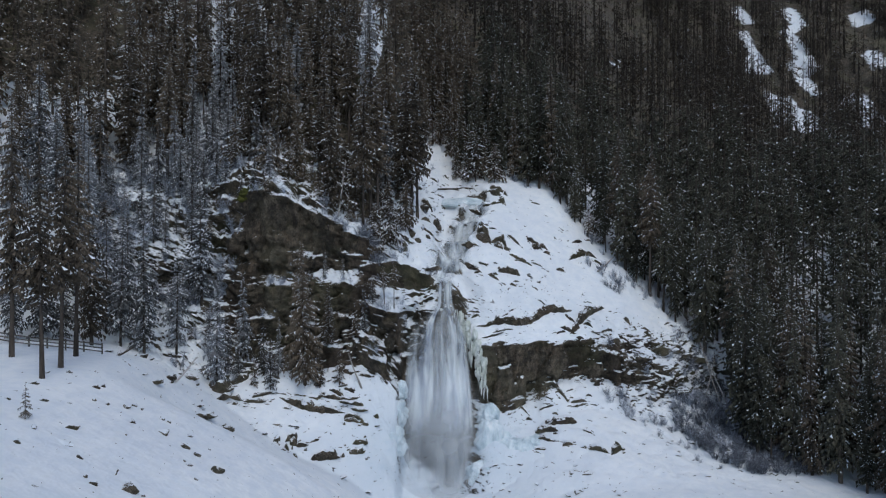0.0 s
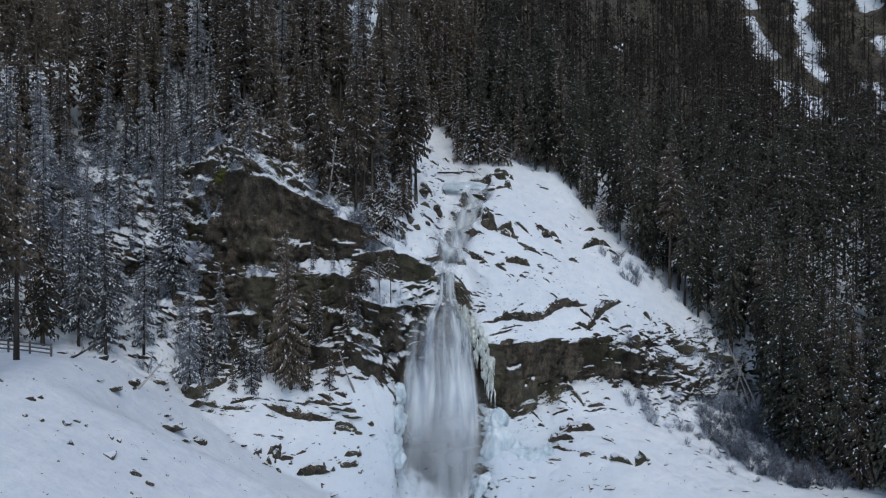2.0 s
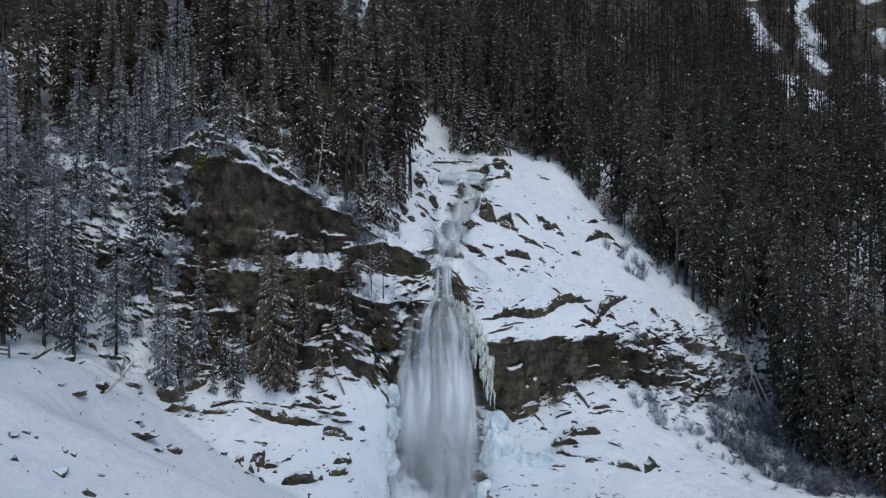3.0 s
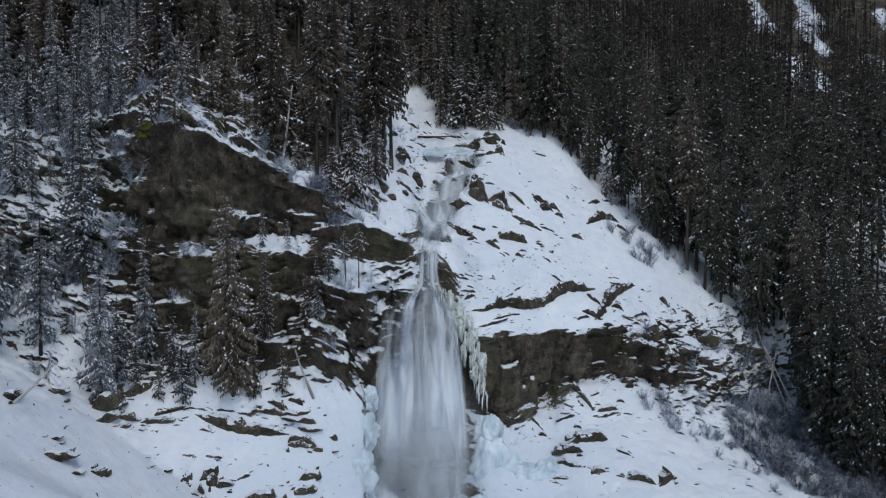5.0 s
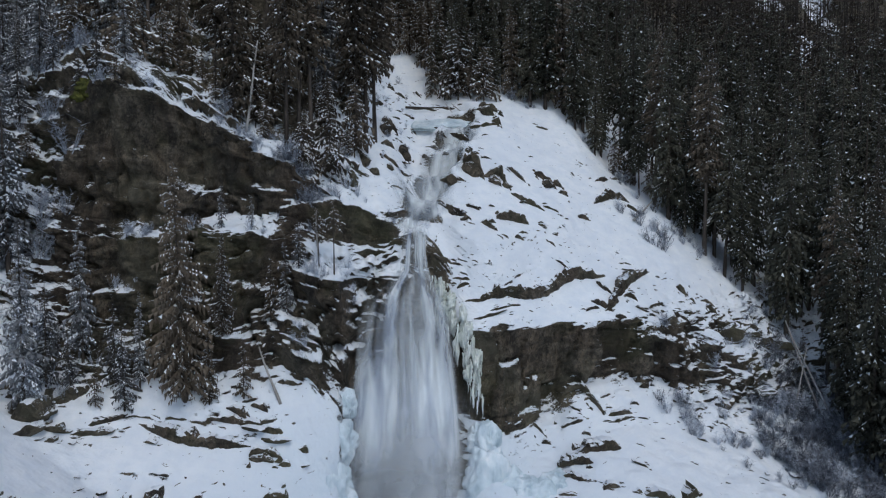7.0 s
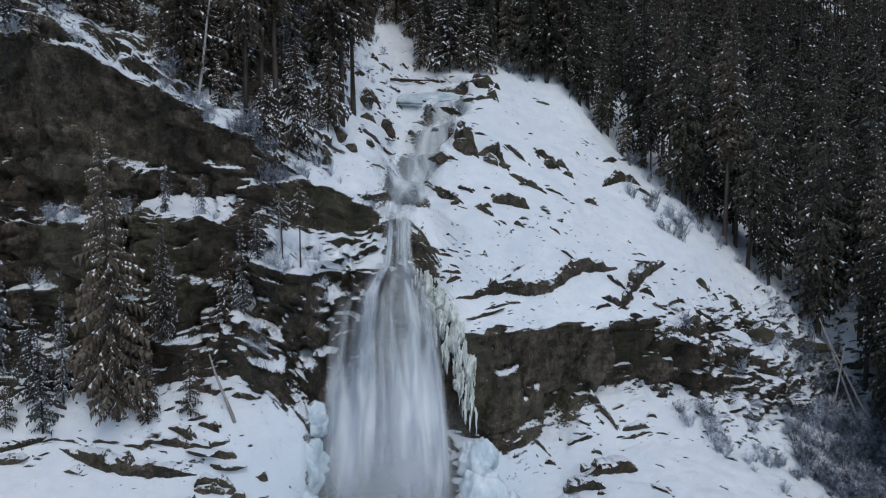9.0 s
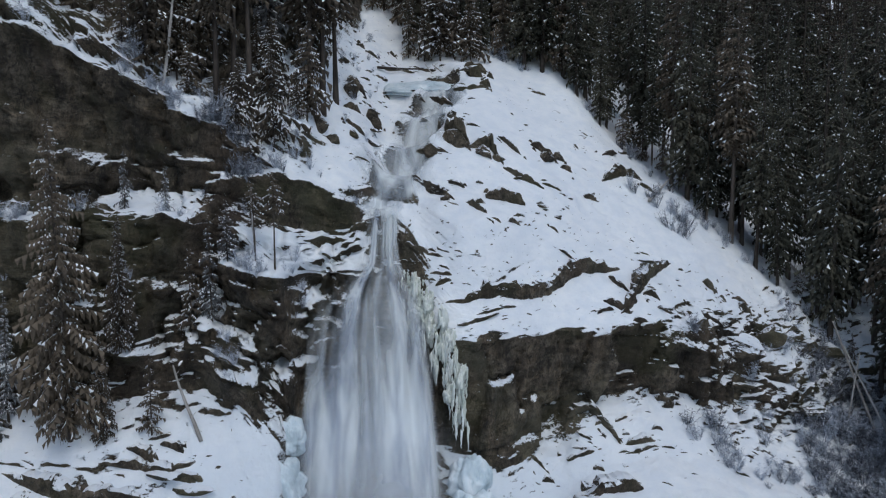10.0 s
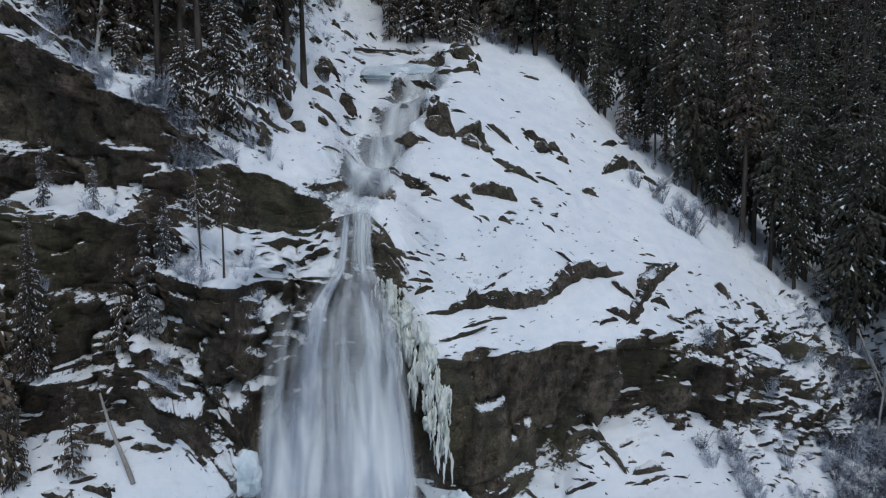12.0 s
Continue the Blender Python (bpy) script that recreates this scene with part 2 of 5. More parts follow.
def blocks(x, y, z, seed):
    """Broken rock: a chance value for the block that holds each point, and how far the point lies from its joints."""
    ix, iy, iz = (np.floor(a).astype(np.int64) for a in (x, y, z))
    first = np.full(x.shape, 9.0)
    second = np.full(x.shape, 9.0)
    value = np.zeros(x.shape)
    for dx in (-1, 0, 1):
        for dy in (-1, 0, 1):
            for dz in (-1, 0, 1):
                cx, cy, cz = ix + dx, iy + dy, iz + dz
                px, py, pz = (c + 0.15 + 0.7 * lattice(cx + k * 31 + seed, cy + 7 * k, cz + 13 * k) for k, c in ((1, cx), (2, cy), (3, cz)))
                d = np.maximum(np.abs(x - px), np.abs(z - pz)) + 0.5 * np.abs(y - py)
                near = d < first
                second = np.where(near, first, np.minimum(second, d))
                value = np.where(near, lattice(cx + 91 + seed, cy + 17, cz - 5), value)
                first = np.where(near, d, first)
    return value, second - first


def smooth(a, low, high):
    f = np.clip((a - low) / (high - low), 0, 1)
    return f * f * (3 - 2 * f)


def bump_at(x, z, cx, cz, rx, rz):
    return np.exp(-(((x - cx) / rx) ** 2) - ((z - cz) / rz) ** 2)


def mesh_from(name, verts, faces, mats, flat=False, index=None):
    me = bpy.data.meshes.new(name)
    me.from_pydata(verts, [], faces)
    for m in mats:
        me.materials.append(m)
    if index is not None:
        me.polygons.foreach_set("material_index", index)
    me.polygons.foreach_set("use_smooth", [not flat] * len(me.polygons))
    me.update()
    return me


def part(name, me, parent, label=""):
    ob = new(name, me)
    ob.parent = parent
    return tagged(ob, label)


# ---------------------------------------------------------------- hillside
# One cross-section of the valley side each: its x, then y and z from the valley floor up to the mountain.
FRONT = (-60, 20, 56, 63, 74)
SECTIONS = []


def section(x, front, steps):
    SECTIONS.append((x, [*zip(FRONT, front), *steps]))


section(-400, (60, 70, 84, 87, 90), [(76, 93), (80, 96), (83, 99), (86, 102), (89, 105), (92, 108), (96, 112), (112, 128), (250, 260), (420, 420)])
section(-90, (20, 25, 31, 33, 34), [(76, 37), (80, 40), (83, 43), (86, 46), (89, 49), (92, 52), (96, 57), (112, 76), (250, 200), (420, 350)])
section(-45, (16, 17, 16.5, 16.1, 17.2), [(75.5, 19.8), (79, 25), (81, 27), (83, 30), (86, 33), (89, 36), (93, 40), (110, 62), (250, 182), (420, 320)])
section(-32, (12, 16.6, 15.8, 15.2, 12.6), [(76, 12.6), (79, 16), (81.5, 19), (82.5, 24), (84.5, 26.5), (86.5, 34), (90, 37.5), (106, 59), (250, 179), (420, 320)])
section(-25.5, (10, 15, 13.2, 9.6, 8.0), [(77.5, 8.4), (80.5, 10.4), (82.4, 15), (83.5, 21.4), (84.7, 22.8), (85.2, 35.8), (89, 38.3), (104, 58), (250, 178), (420, 320)])
section(-18, (6, 11.5, 9.8, 5.2, 2.6), [(78.6, 6.8), (81.4, 10.6), (82.3, 14.5), (83.2, 21.5), (86.4, 23.2), (86.6, 31.4), (90, 34), (102, 57), (250, 177), (420, 320)])
section(-11, (1, 6, 5.8, 0.8, -0.8), [(79.2, 5.0), (83.2, 11.0), (84.4, 15), (85.6, 21.2), (88.1, 22.8), (88, 27.6), (91, 30), (101, 54), (250, 175), (420, 320)])
section(-6, (-2, 1, 1, -3.2, -4.5), [(79, -1.5), (82.2, 6.0), (84.0, 11), (85.6, 18.2), (87.8, 20.8), (88.3, 24), (92, 28.2), (111, 42.5), (250, 172), (420, 320)])
section(-4.9, (-3, -0.2, -0.2, -3.8, -4.7), [(79.5, -4.6), (84.8, 0.5), (86.2, 9), (87.0, 17.9), (88.7, 20.6), (89.4, 23.6), (93.4, 27.4), (115, 42.5), (250, 171), (420, 320)])
section(-2.6, (-4.4, -2.4, -2.6, -4.6, -5), [(80, -5), (85.6, 1), (86.4, 9), (87.8, 17.6), (89.8, 20.5), (90.6, 23.3), (95, 26.5), (121, 42.5), (250, 169), (420, 320)])
section(0.6, (-5, -4, -4.2, -5, -5), [(82, -5.2), (87, 0), (88.5, 8), (89.5, 16), (91.8, 21.6), (96, 23.4), (101, 26), (120, 40), (250, 165), (420, 320)])
section(6, (-5, -5, -5, -4.7, -4.5), [(78, -4), (83.4, 2.4), (86.2, 5.4), (85.6, 12.8), (87.5, 15.3), (90, 21), (98, 25.8), (117, 37.6), (250, 157), (420, 315)])
section(12, (-5, -4.5, -4.5, -4, -3), [(79, -1), (85.8, 2.4), (89, 6.0), (87.8, 13), (90.4, 16), (93, 21), (101, 27.5), (118, 38.6), (250, 150), (420, 310)])
section(14.6, (-5, -4.3, -4.3, -3.7, -2.5), [(79.3, -0.3), (86, 3.5), (89.5, 7.3), (88.2, 12.9), (90.9, 16), (94.3, 20.4), (102, 26.9), (117.4, 37.6), (250, 147), (420, 307)])
section(20, (-5, -4, -4, -3, -1.5), [(80, 0.8), (87, 4.2), (90.8, 7.9), (89, 12.4), (92, 16), (97, 19), (104, 25.3), (115, 35), (250, 141), (420, 300)])
section(27, (-4, -3, -3, -2, -1), [(80, 0.3), (88, 3), (91.3, 6.5), (91.8, 10), (94.6, 13.6), (99, 17.6), (106, 23.4), (118, 30), (250, 130), (420, 290)])
section(34, (-4, -3, -3, -2, -1.5), [(80, -0.5), (87, 1), (91.5, 4.6), (94, 9), (98, 13), (102.5, 16.6), (110, 22.3), (122, 29), (250, 124), (420, 280)])
section(42, (-3, -2, -2, -2, -1.6), [(82, -0.6), (90, 1.4), (95, 4), (98, 8.6), (101, 11.8), (106, 15), (114, 20), (128, 28), (250, 117), (420, 270)])
section(60, (0, 0, 0, 0, 0), [(82, 1), (90, 4), (95, 7), (98, 9), (102, 12), (108, 16), (116, 21), (132, 30), (250, 103), (420, 260)])
section(110, (8, 8, 8, 8, 9), [(82, 11), (90, 14), (95, 16), (98, 18), (102, 20), (108, 23), (116, 27), (150, 37), (252, 80), (420, 250)])
section(180, (26, 26, 26, 27, 28), [(82, 30), (90, 31), (95, 32), (98, 33), (102, 34), (108, 36), (116, 37), (150, 44), (256, 74), (420, 245)])
section(450, (100, 100, 100, 101, 102), [(82, 104), (90, 106), (95, 108), (98, 109), (102, 110), (108, 112), (116, 115), (135, 122), (250, 170), (420, 300)])


def tangents(xs, values):
    """Slopes of a curve through the sections that never overshoots."""
    d = np.diff(values, axis=0) / np.diff(xs)[:, None]
    m = np.zeros_like(values)
    ok = d[:-1] * d[1:] > 0
    m[1:-1] = np.where(ok, 2 * d[:-1] * d[1:] / np.where(ok, d[:-1] + d[1:], 1), 0)
    return m


def in_chute(x, y):
    """1 in the open snow chutes of the far mountain, 0 in its woods."""
    inside = 0.0 * x
    for x0, y0, x1, y1, half in CHUTES:
        f = np.clip(((x - x0) * (x1 - x0) + (y - y0) * (y1 - y0)) / ((x1 - x0) ** 2 + (y1 - y0) ** 2), 0, 1)
        d = np.hypot(x - x0 - f * (x1 - x0), y - y0 - f * (y1 - y0)) + 1.5 * np.sin(y * 0.31 + x * 0.17) + 1.0 * np.sin(y * 0.9 + x0) + 0.8 * np.sin(x * 1.7 + y * 0.6)
        inside = np.maximum(inside, 1 - smooth(d, half * 0.8, half * 1.25))
    return inside


# the open chutes: their foot, their head and half their width
CHUTES = ((137, 274, 152, 325, 3.6), (153, 266, 178, 325, 4.0), (133, 229, 141, 260, 8.5), (172, 256, 178, 270, 7.0), (198, 288, 206, 320, 4.6), (122, 283, 131, 293, 1.4), (66, 246, 70, 252, 1.2))


# the ledges of the left walls: x and z of their brow from end to end, how far it juts, and the height of the wall below it
LEDGES = (
    (-27.5, 34.2, -18.5, 32.2, 1.6, 5.5), (-18.5, 31.6, -13.5, 29.4, 1.3, 4.0), (-15.6, 28.2, -10.8, 27.8, 1.0, 2.6),
    (-17.2, 22.5, -11.2, 21.5, 2.0, 4.6), (-10.0, 18.9, -5.3, 17.3, 2.3, 4.6),
    (-11.8, 23.6, -6.2, 24.5, 1.2, 3.6), (-6.4, 24.4, -1.6, 21.8, 1.4, 2.6), (-14.6, 17.6, -11.4, 16.9, 1.3, 2.0),
    (-11.2, 14.5, -8.2, 13.8, 1.5, 2.2), (-23.6, 21.8, -19.4, 20.9, 1.6, 2.8), (-23.0, 13.2, -20.0, 12.3, 1.2, 1.8),
    (-10.2, 12.5, -7.2, 10.9, 1.3, 1.8), (-6.2, 11.6, -4.6, 11.6, 1.0, 2.0),
    (-23.6, 28.6, -19.6, 27.2, 0.8, 2.4), (-14.2, 25.6, -11.6, 25.0, 0.8, 1.8), (-20.0, 17.0, -16.4, 16.2, 1.0, 1.8),
    (-25.2, 17.2, -21.4, 16.6, 1.0, 1.8), (-17.2, 14.0, -13.4, 13.4, 1.1, 1.6), (-9.4, 15.9, -6.6, 15.1, 0.8, 1.4),
)


def ledge_shapes(X, Z, wobble):
    """How far the ledges push each point outwards, and where their walls and their snowy tops are."""
    out, wall, top = 0 * X, 0 * X, 0 * X
    for x0, z0, x1, z1, jut, tall in LEDGES:
        d = Z - (z0 + (z1 - z0) * (X - x0) / (x1 - x0)) - 0.45 * wobble
        across = smooth(X + 0.5 * wobble, x0 - 0.5, x0 + 0.4) * (1 - smooth(X + 0.5 * wobble, x1 - 0.4, x1 + 0.5))
        below = np.clip(1 + d / tall, 0, 1) * (d <= 0) + (1 - smooth(d, 0, 0.45)) * (d > 0)
        out = np.maximum(out, across * jut * below)
        wall = np.maximum(wall, across * smooth(d, -1.15 * tall, -0.85 * tall) * (1 - smooth(d, -0.35, -0.05)))
        top = np.maximum(top, across * smooth(d, -0.1, 0.1) * (1 - smooth(d, 0.9, 1.8)))
    return out, wall, top


def hillside():
    xs = np.array([s[0] for s in SECTIONS], float)
    yz = np.array([s[1] for s in SECTIONS], float)
    near = np.arange(-44, 48.01, 0.23)
    left = -44 - np.cumsum(0.45 * 1.075 ** np.arange(54))
    right = 48 + np.cumsum(0.45 * 1.075 ** np.arange(55))
    cols = np.concatenate([left[::-1], near, right])
    cols = cols[(cols > -399) & (cols < 449)]
    counts = (8, 34, 16, 28, 30, 46, 46, 46, 46, 40, 44, 50, 80, 30)
    u = np.concatenate([k + np.arange(n) / n for k, n in enumerate(counts)] + [[float(len(counts))]])
    # across: smooth curves from section to section
    k = np.clip(np.searchsorted(xs, cols) - 1, 0, len(xs) - 2)
    h = (xs[k + 1] - xs[k])[:, None]
    f = ((cols - xs[k]) / h[:, 0])[:, None]
    grids = []
    for axis in (0, 1):
        v = yz[:, :, axis]
        m = tangents(xs, v)
        line = ((1 + 2 * f) * (1 - f) ** 2 * v[k] + f * (1 - f) ** 2 * h * m[k] + f * f * (3 - 2 * f) * v[k + 1] + f * f * (f - 1) * h * m[k + 1])
        j = np.clip(np.floor(u).astype(int), 0, line.shape[1] - 2)
        g = u - j
        grids.append(line[:, j] * (1 - g) + line[:, j + 1] * g)
    Y, Z = grids
    X = np.repeat(cols[:, None], len(u), 1)
    for _ in range(2):      # ease the creases between the steps
        for a in (Y, Z):
            a[:, 1:-1] = a[:, 1:-1] * 0.5 + (a[:, :-2] + a[:, 2:]) * 0.25
    steep = np.abs(np.gradient(Z, axis=1)) / (np.abs(np.gradient(Y, axis=1)) + np.abs(np.gradient(Z, axis=1)) + 1e-6)
    close = smooth(Y, 66, 76) * (1 - smooth(Y, 112, 135)) * (1 - smooth(np.abs(X), 46, 60))
    # how rocky: the cliffs beside the fall and the broken ground right of it, little on the dome and the apron
    cliff = smooth(-X, -1, 4) * smooth(Z - np.interp(X, (-30, -18, -10, -3), (10, 11, 11.6, 4)), 0, 2)
    broken = smooth(X, 22, 28) * (1 - smooth(Z, 12, 16)) * smooth(Z, 3, 5)
    face = smooth(X, 5, 7) * (1 - smooth(X, 25, 29)) * smooth(Z - np.interp(X, (13, 16), (0, 2.4)), 3.4, 5.2) * (1 - smooth(Z, 12.5, 13.5))
    upper = smooth(Y, 88, 91) * smooth(-X, -8, -3) * smooth(Z, 24, 27)
    rocky = close * np.clip(0.1 + 0.9 * cliff + 0.75 * broken + 0.25 * face - 0.45 * upper, 0.06, 1.0)
    # broad swells, then tilted blocks that jut and step back
    big = fbm(X * 0.11, Y * 0.11, Z * 0.11, 3)
    warp = fbm(X * 0.3 + 40, Y * 0.3, Z * 0.3, 3)
    dip = np.where(X < 1, 0.14, -0.22)
    slant = smooth(X, -16, -12) * (1 - smooth(X, -2, 1)) * smooth(Z, 6, 9) * (1 - smooth(Z, 16, 19)) * close
    W = Z + dip * X + 0.34 * slant * X
    r1, e1 = blocks(X / 4.2 + 0.25 * warp, Y / 6.0, W / 2.9 + 0.35 * warp, 3)
    r2, e2 = blocks(X / 1.3 + 0.3 * warp, Y / 2.6, W / 0.85 + 0.3 * warp, 8)
    r3, e3 = blocks(X / 1.5 + 0.2 * warp, Y / 4.0, Z / 5.0 + 0.2 * warp, 21)
    r4, e4 = blocks(X / 3.4 + 0.2 * warp, Y / 9.0, Z / 10.0, 33)
    fine = fbm(X * 0.9, Y * 0.9, Z * 1.4, 4)
    jut = 1.55 * (r1 - 0.5) + 0.5 * (r2 - 0.5) + 0.95 * (r3 - 0.5) - 0.45 * (1 - smooth(e1, 0.0, 0.1)) - 0.4 * (1 - smooth(e3, 0, 0.1)) + 0.28 * fine
    jut = jut + 1.5 * (r4 - 0.5) * cliff - 0.45 * (1 - smooth(e4, 0, 0.06)) * cliff
    jut = jut * (1 - face) + face * (2.0 * (r4 - 0.5) + 0.7 * (r3 - 0.5) + 0.2 * (r2 - 0.5) - 0.5 * (1 - smooth(e4, 0, 0.06)) + 0.3 * fine)
    rocky = rocky * (0.75 + 0.5 * smooth(fbm(X * 0.16 + 9, Y * 0.16, Z * 0.16, 2), -0.3, 0.4))
    rocky = rocky * (1 + 0.35 * slant) * (1 - 0.75 * smooth(X, -9, -6) * smooth(Z, 23.2, 24.6))
    lipwall = smooth(X, -10.5, -9) * (1 - smooth(X, -2, 0)) * smooth(Z, 19.9, 20.8) * (1 - smooth(Z, 24.2, 25.4))
    rocky = rocky * (1 - 0.5 * lipwall)
    out = (rocky + 0.6 * face) * jut + rocky * 0.8 * big + close * 0.3 * big
    # the stream has cut a gully between the dome and the left slope
    mid = X - np.interp(Y, (91.5, 95.4, 97.7, 100.5, 103.5, 106, 109, 112, 116, 121, 130), (0.1, 0.9, 2.0, 2.8, 3.8, 4.6, 5.4, 5.2, 3.5, 0.5, -3.0))
    bank = smooth(np.abs(mid), 1.0, 2.9) * (1 - smooth(np.abs(mid), 3.5, 9)) * smooth(Y, 93, 97) * (1 - smooth(Y, 113, 119))
    shelf_out, wall, top = ledge_shapes(X, Z, 2 * warp + 0.5 * fine)
    Y = Y - out * (0.3 + 0.7 * steep) * (1 - 0.35 * wall) - shelf_out * (0.85 + 0.3 * big)
    lumps = fbm(X * 0.55 + 3, Y * 0.55, Z * 0.55, 4)
    Z = Z + out * 0.55 * (1 - steep) + (0.25 + 0.012 * np.maximum(0, np.abs(Y - 60))) * big * (1 - close) + close * (0.07 * fine + 0.3 * lumps)
    Z = Z + bank * np.where(mid > 0, 1.7, 0.9)
    run = (Y - 93.2 + 0.25 * X + 0.5 * warp) / 4.6
    saw = run - np.floor(run)
    treads = (1 - smooth(np.abs(mid), 1.8, 3.4)) * smooth(Y, 93.5, 96) * (1 - smooth(Y, 111, 114))
    Z = Z + treads * 2.6 * (smooth(saw, 0.0, 0.3) - saw)
    X = X + 0.3 * close * rocky * fbm(Y * 0.7, Z * 0.7, X * 0.7, 3)
    clad = smooth(X, 2.5, 4.5) * smooth(Z, 13.2, 14.6) * (1 - smooth(X, 30, 36))
    # tree shade coloured into the ground under the woods, none in the open chutes
    wood = smooth(Y, 122, 150) + (1 - smooth(Y, 122, 150)) * 0.5 * smooth(X, 44, 52) * smooth(Y, 76, 84)
    wood = np.maximum(wood, 0.55 * smooth(-X, 10, 20) * smooth(Y, 93, 103))
    gullyside = smooth(X, -7, -4) * (1 - smooth(X, 3, 6)) * smooth(Y, 91, 94) * (1 - smooth(Y, 114, 122)) * smooth(Z, 22, 25)
    rocky = np.maximum(rocky, 0.3 * gullyside)
    foot = smooth(X, -13, -9) * (1 - smooth(X, -4, -2)) * (1 - smooth(Z, 7, 10)) * close
    bed = (1 - smooth(np.abs(mid + 1.6 * fine + 1.2 * warp), 1.0, 2.8)) * smooth(Y, 92, 94) * (1 - smooth(Y, 111, 113.5))
    rocky = np.maximum(rocky, bed * 0.7)
    bare_and_shade = -0.34 * foot + (0.28 - 0.16 * smooth(X, 15, 21) - 0.1 * smooth(Z, 10.5, 12.5) * (1 - smooth(X, 8, 12))) * face - 0.1 * gullyside + 0.34 * bed + 0.04 * rocky + 0.12 * cliff * (1 - slant) * close * smooth(steep, 0.6, 0.85) - 0.24 * clad * close + 0.62 * wood * (1 - in_chute(X, Y))
    bare_and_shade = bare_and_shade + 0.2 * lipwall * smooth(steep, 0.4, 0.62) - 0.12 * lipwall * (1 - smooth(steep, 0.35, 0.5))
    shelf = (smooth(-X, 16, 17.2) * (1 - smooth(-X, 27, 29)) + smooth(X, -11.4, -10.6) * (1 - smooth(X, -9.6, -8.8))) * smooth(Z, 19, 20) * (1 - smooth(Z, 23.5, 24.5)) * close
    bare_and_shade = bare_and_shade + 0.3 * shelf + 0.1 * cliff * close * smooth(-X, 9, 14) * (1 - smooth(-X, 25, 28)) - 0.25 * close * smooth(-X, 26, 30)
    bare_and_shade = bare_and_shade - 0.3 * smooth(X, 9, 12) * (1 - smooth(X, 22, 25)) * smooth(Z, 0, 2) * (1 - smooth(Z - np.interp(X, (13, 16), (0, 2.0)), 4.4, 5.4)) * close
    bare_and_shade = bare_and_shade + 0.2 * smooth(-X, 16, 18) * (1 - smooth(-X, 25, 28)) * smooth(Z, 11, 13) * (1 - smooth(Z, 20, 21.5)) * close
    shelf_snow = smooth(X, -10.4, -9.6) * (1 - smooth(X, -1.4, -0.6)) * smooth(Z - np.interp(X, (-10, -5.3, -1), (18.7, 17.2, 17.6)), -0.1, 0.3) * (1 - smooth(Z, 20.2, 20.9)) * close
    rocky = rocky * (1 - 0.9 * shelf_snow)
    washed = smooth(X, -4.6, -3.6) * (1 - smooth(X, 2.2, 3.4)) * smooth(Z, 1, 3) * (1 - smooth(Z, 16.6, 17.4)) * close
    apron = smooth(X, -6.4, -5.2) * (1 - smooth(X, -1.6, -0.6)) * smooth(Z, 12.5, 14) * (1 - smooth(Z, 18, 19)) * close
    bare_and_shade = bare_and_shade - 0.07 * broken * close + 0.16 * wall * smooth(Z, 13, 17) - 0.3 * top * (1 - wall) + 0.04 * cliff * close * smooth(steep, 0.55, 0.75) - 0.3 * apron - 0.6 * shelf_snow + 0.5 * washed
    lumpy_foot = smooth(Y, 76, 79) * (1 - smooth(Y, 88, 90)) * (1 - smooth(Z, 6, 9)) * smooth(X, -24, -18) * (1 - smooth(X, 30, 36)) * close
    rocky = np.maximum(rocky, 0.22 * lumpy_foot)
    scree = smooth(X, 20, 26) * (1 - smooth(X, 40, 46)) * (1 - smooth(Z, 4, 6)) * smooth(Y, 77, 81) * close
    rocky = np.maximum(rocky, 0.4 * scree)
    bare_and_shade = bare_and_shade + 0.1 * scree
    nx, nu = X.shape
    co = np.stack([X, Y, Z], -1).reshape(-1, 3)
    ids = np.arange(nx * nu).reshape(nx, nu)
    quads = np.stack([ids[:-1, :-1], ids[1:, :-1], ids[1:, 1:], ids[:-1, 1:]], -1).reshape(-1, 4)
    me = bpy.data.meshes.new("hillside")
    me.vertices.add(len(co))
    me.vertices.foreach_set("co", co.ravel())
    me.loops.add(quads.size)
    me.loops.foreach_set("vertex_index", quads.ravel())
    me.polygons.add(len(quads))
    me.polygons.foreach_set("loop_start", np.arange(len(quads)) * 4)
    me.polygons.foreach_set("use_smooth", np.ones(len(quads), bool))
    me.materials.append(HILL)
    rugged = me.attributes.new("rugged", "FLOAT", "POINT")
    rugged.data.foreach_set("value", np.clip(rocky + 0.5 * face + 0.7 * lipwall * smooth(steep, 0.4, 0.6), 0, 1).astype(np.float32).ravel())
    # holds bare rock and, under the woods, shade put in as dark ground
    bare = me.attributes.new("bare", "FLOAT", "POINT")
    bare.data.foreach_set("value", bare_and_shade.astype(np.float32).ravel())
    spray = np.exp(-(((X + 0.5) / 12) ** 2) - ((Z - 1) / 7.5) ** 2) * close * (1 - smooth(Y, 88, 92))
    iced = me.attributes.new("iced", "FLOAT", "POINT")
    iced.data.foreach_set("value", spray.astype(np.float32).ravel())
    me.update(calc_edges=True)
    return me


ground = tagged(new("ground", hillside()), "snow-covered mountainside with dark layered rock steps", "hillside", kind="structure")

from mathutils.bvhtree import BVHTree
_tree_mesh = bmesh.new()
_tree_mesh.from_mesh(ground.data)
LAND = BVHTree.FromBMesh(_tree_mesh)
_tree_mesh.free()


def height(x, y, top=400.0):
    hit = LAND.ray_cast(Vector((x, y, top)), Vector((0, 0, -1)))
    return hit[0].z if hit[0] else 0.0


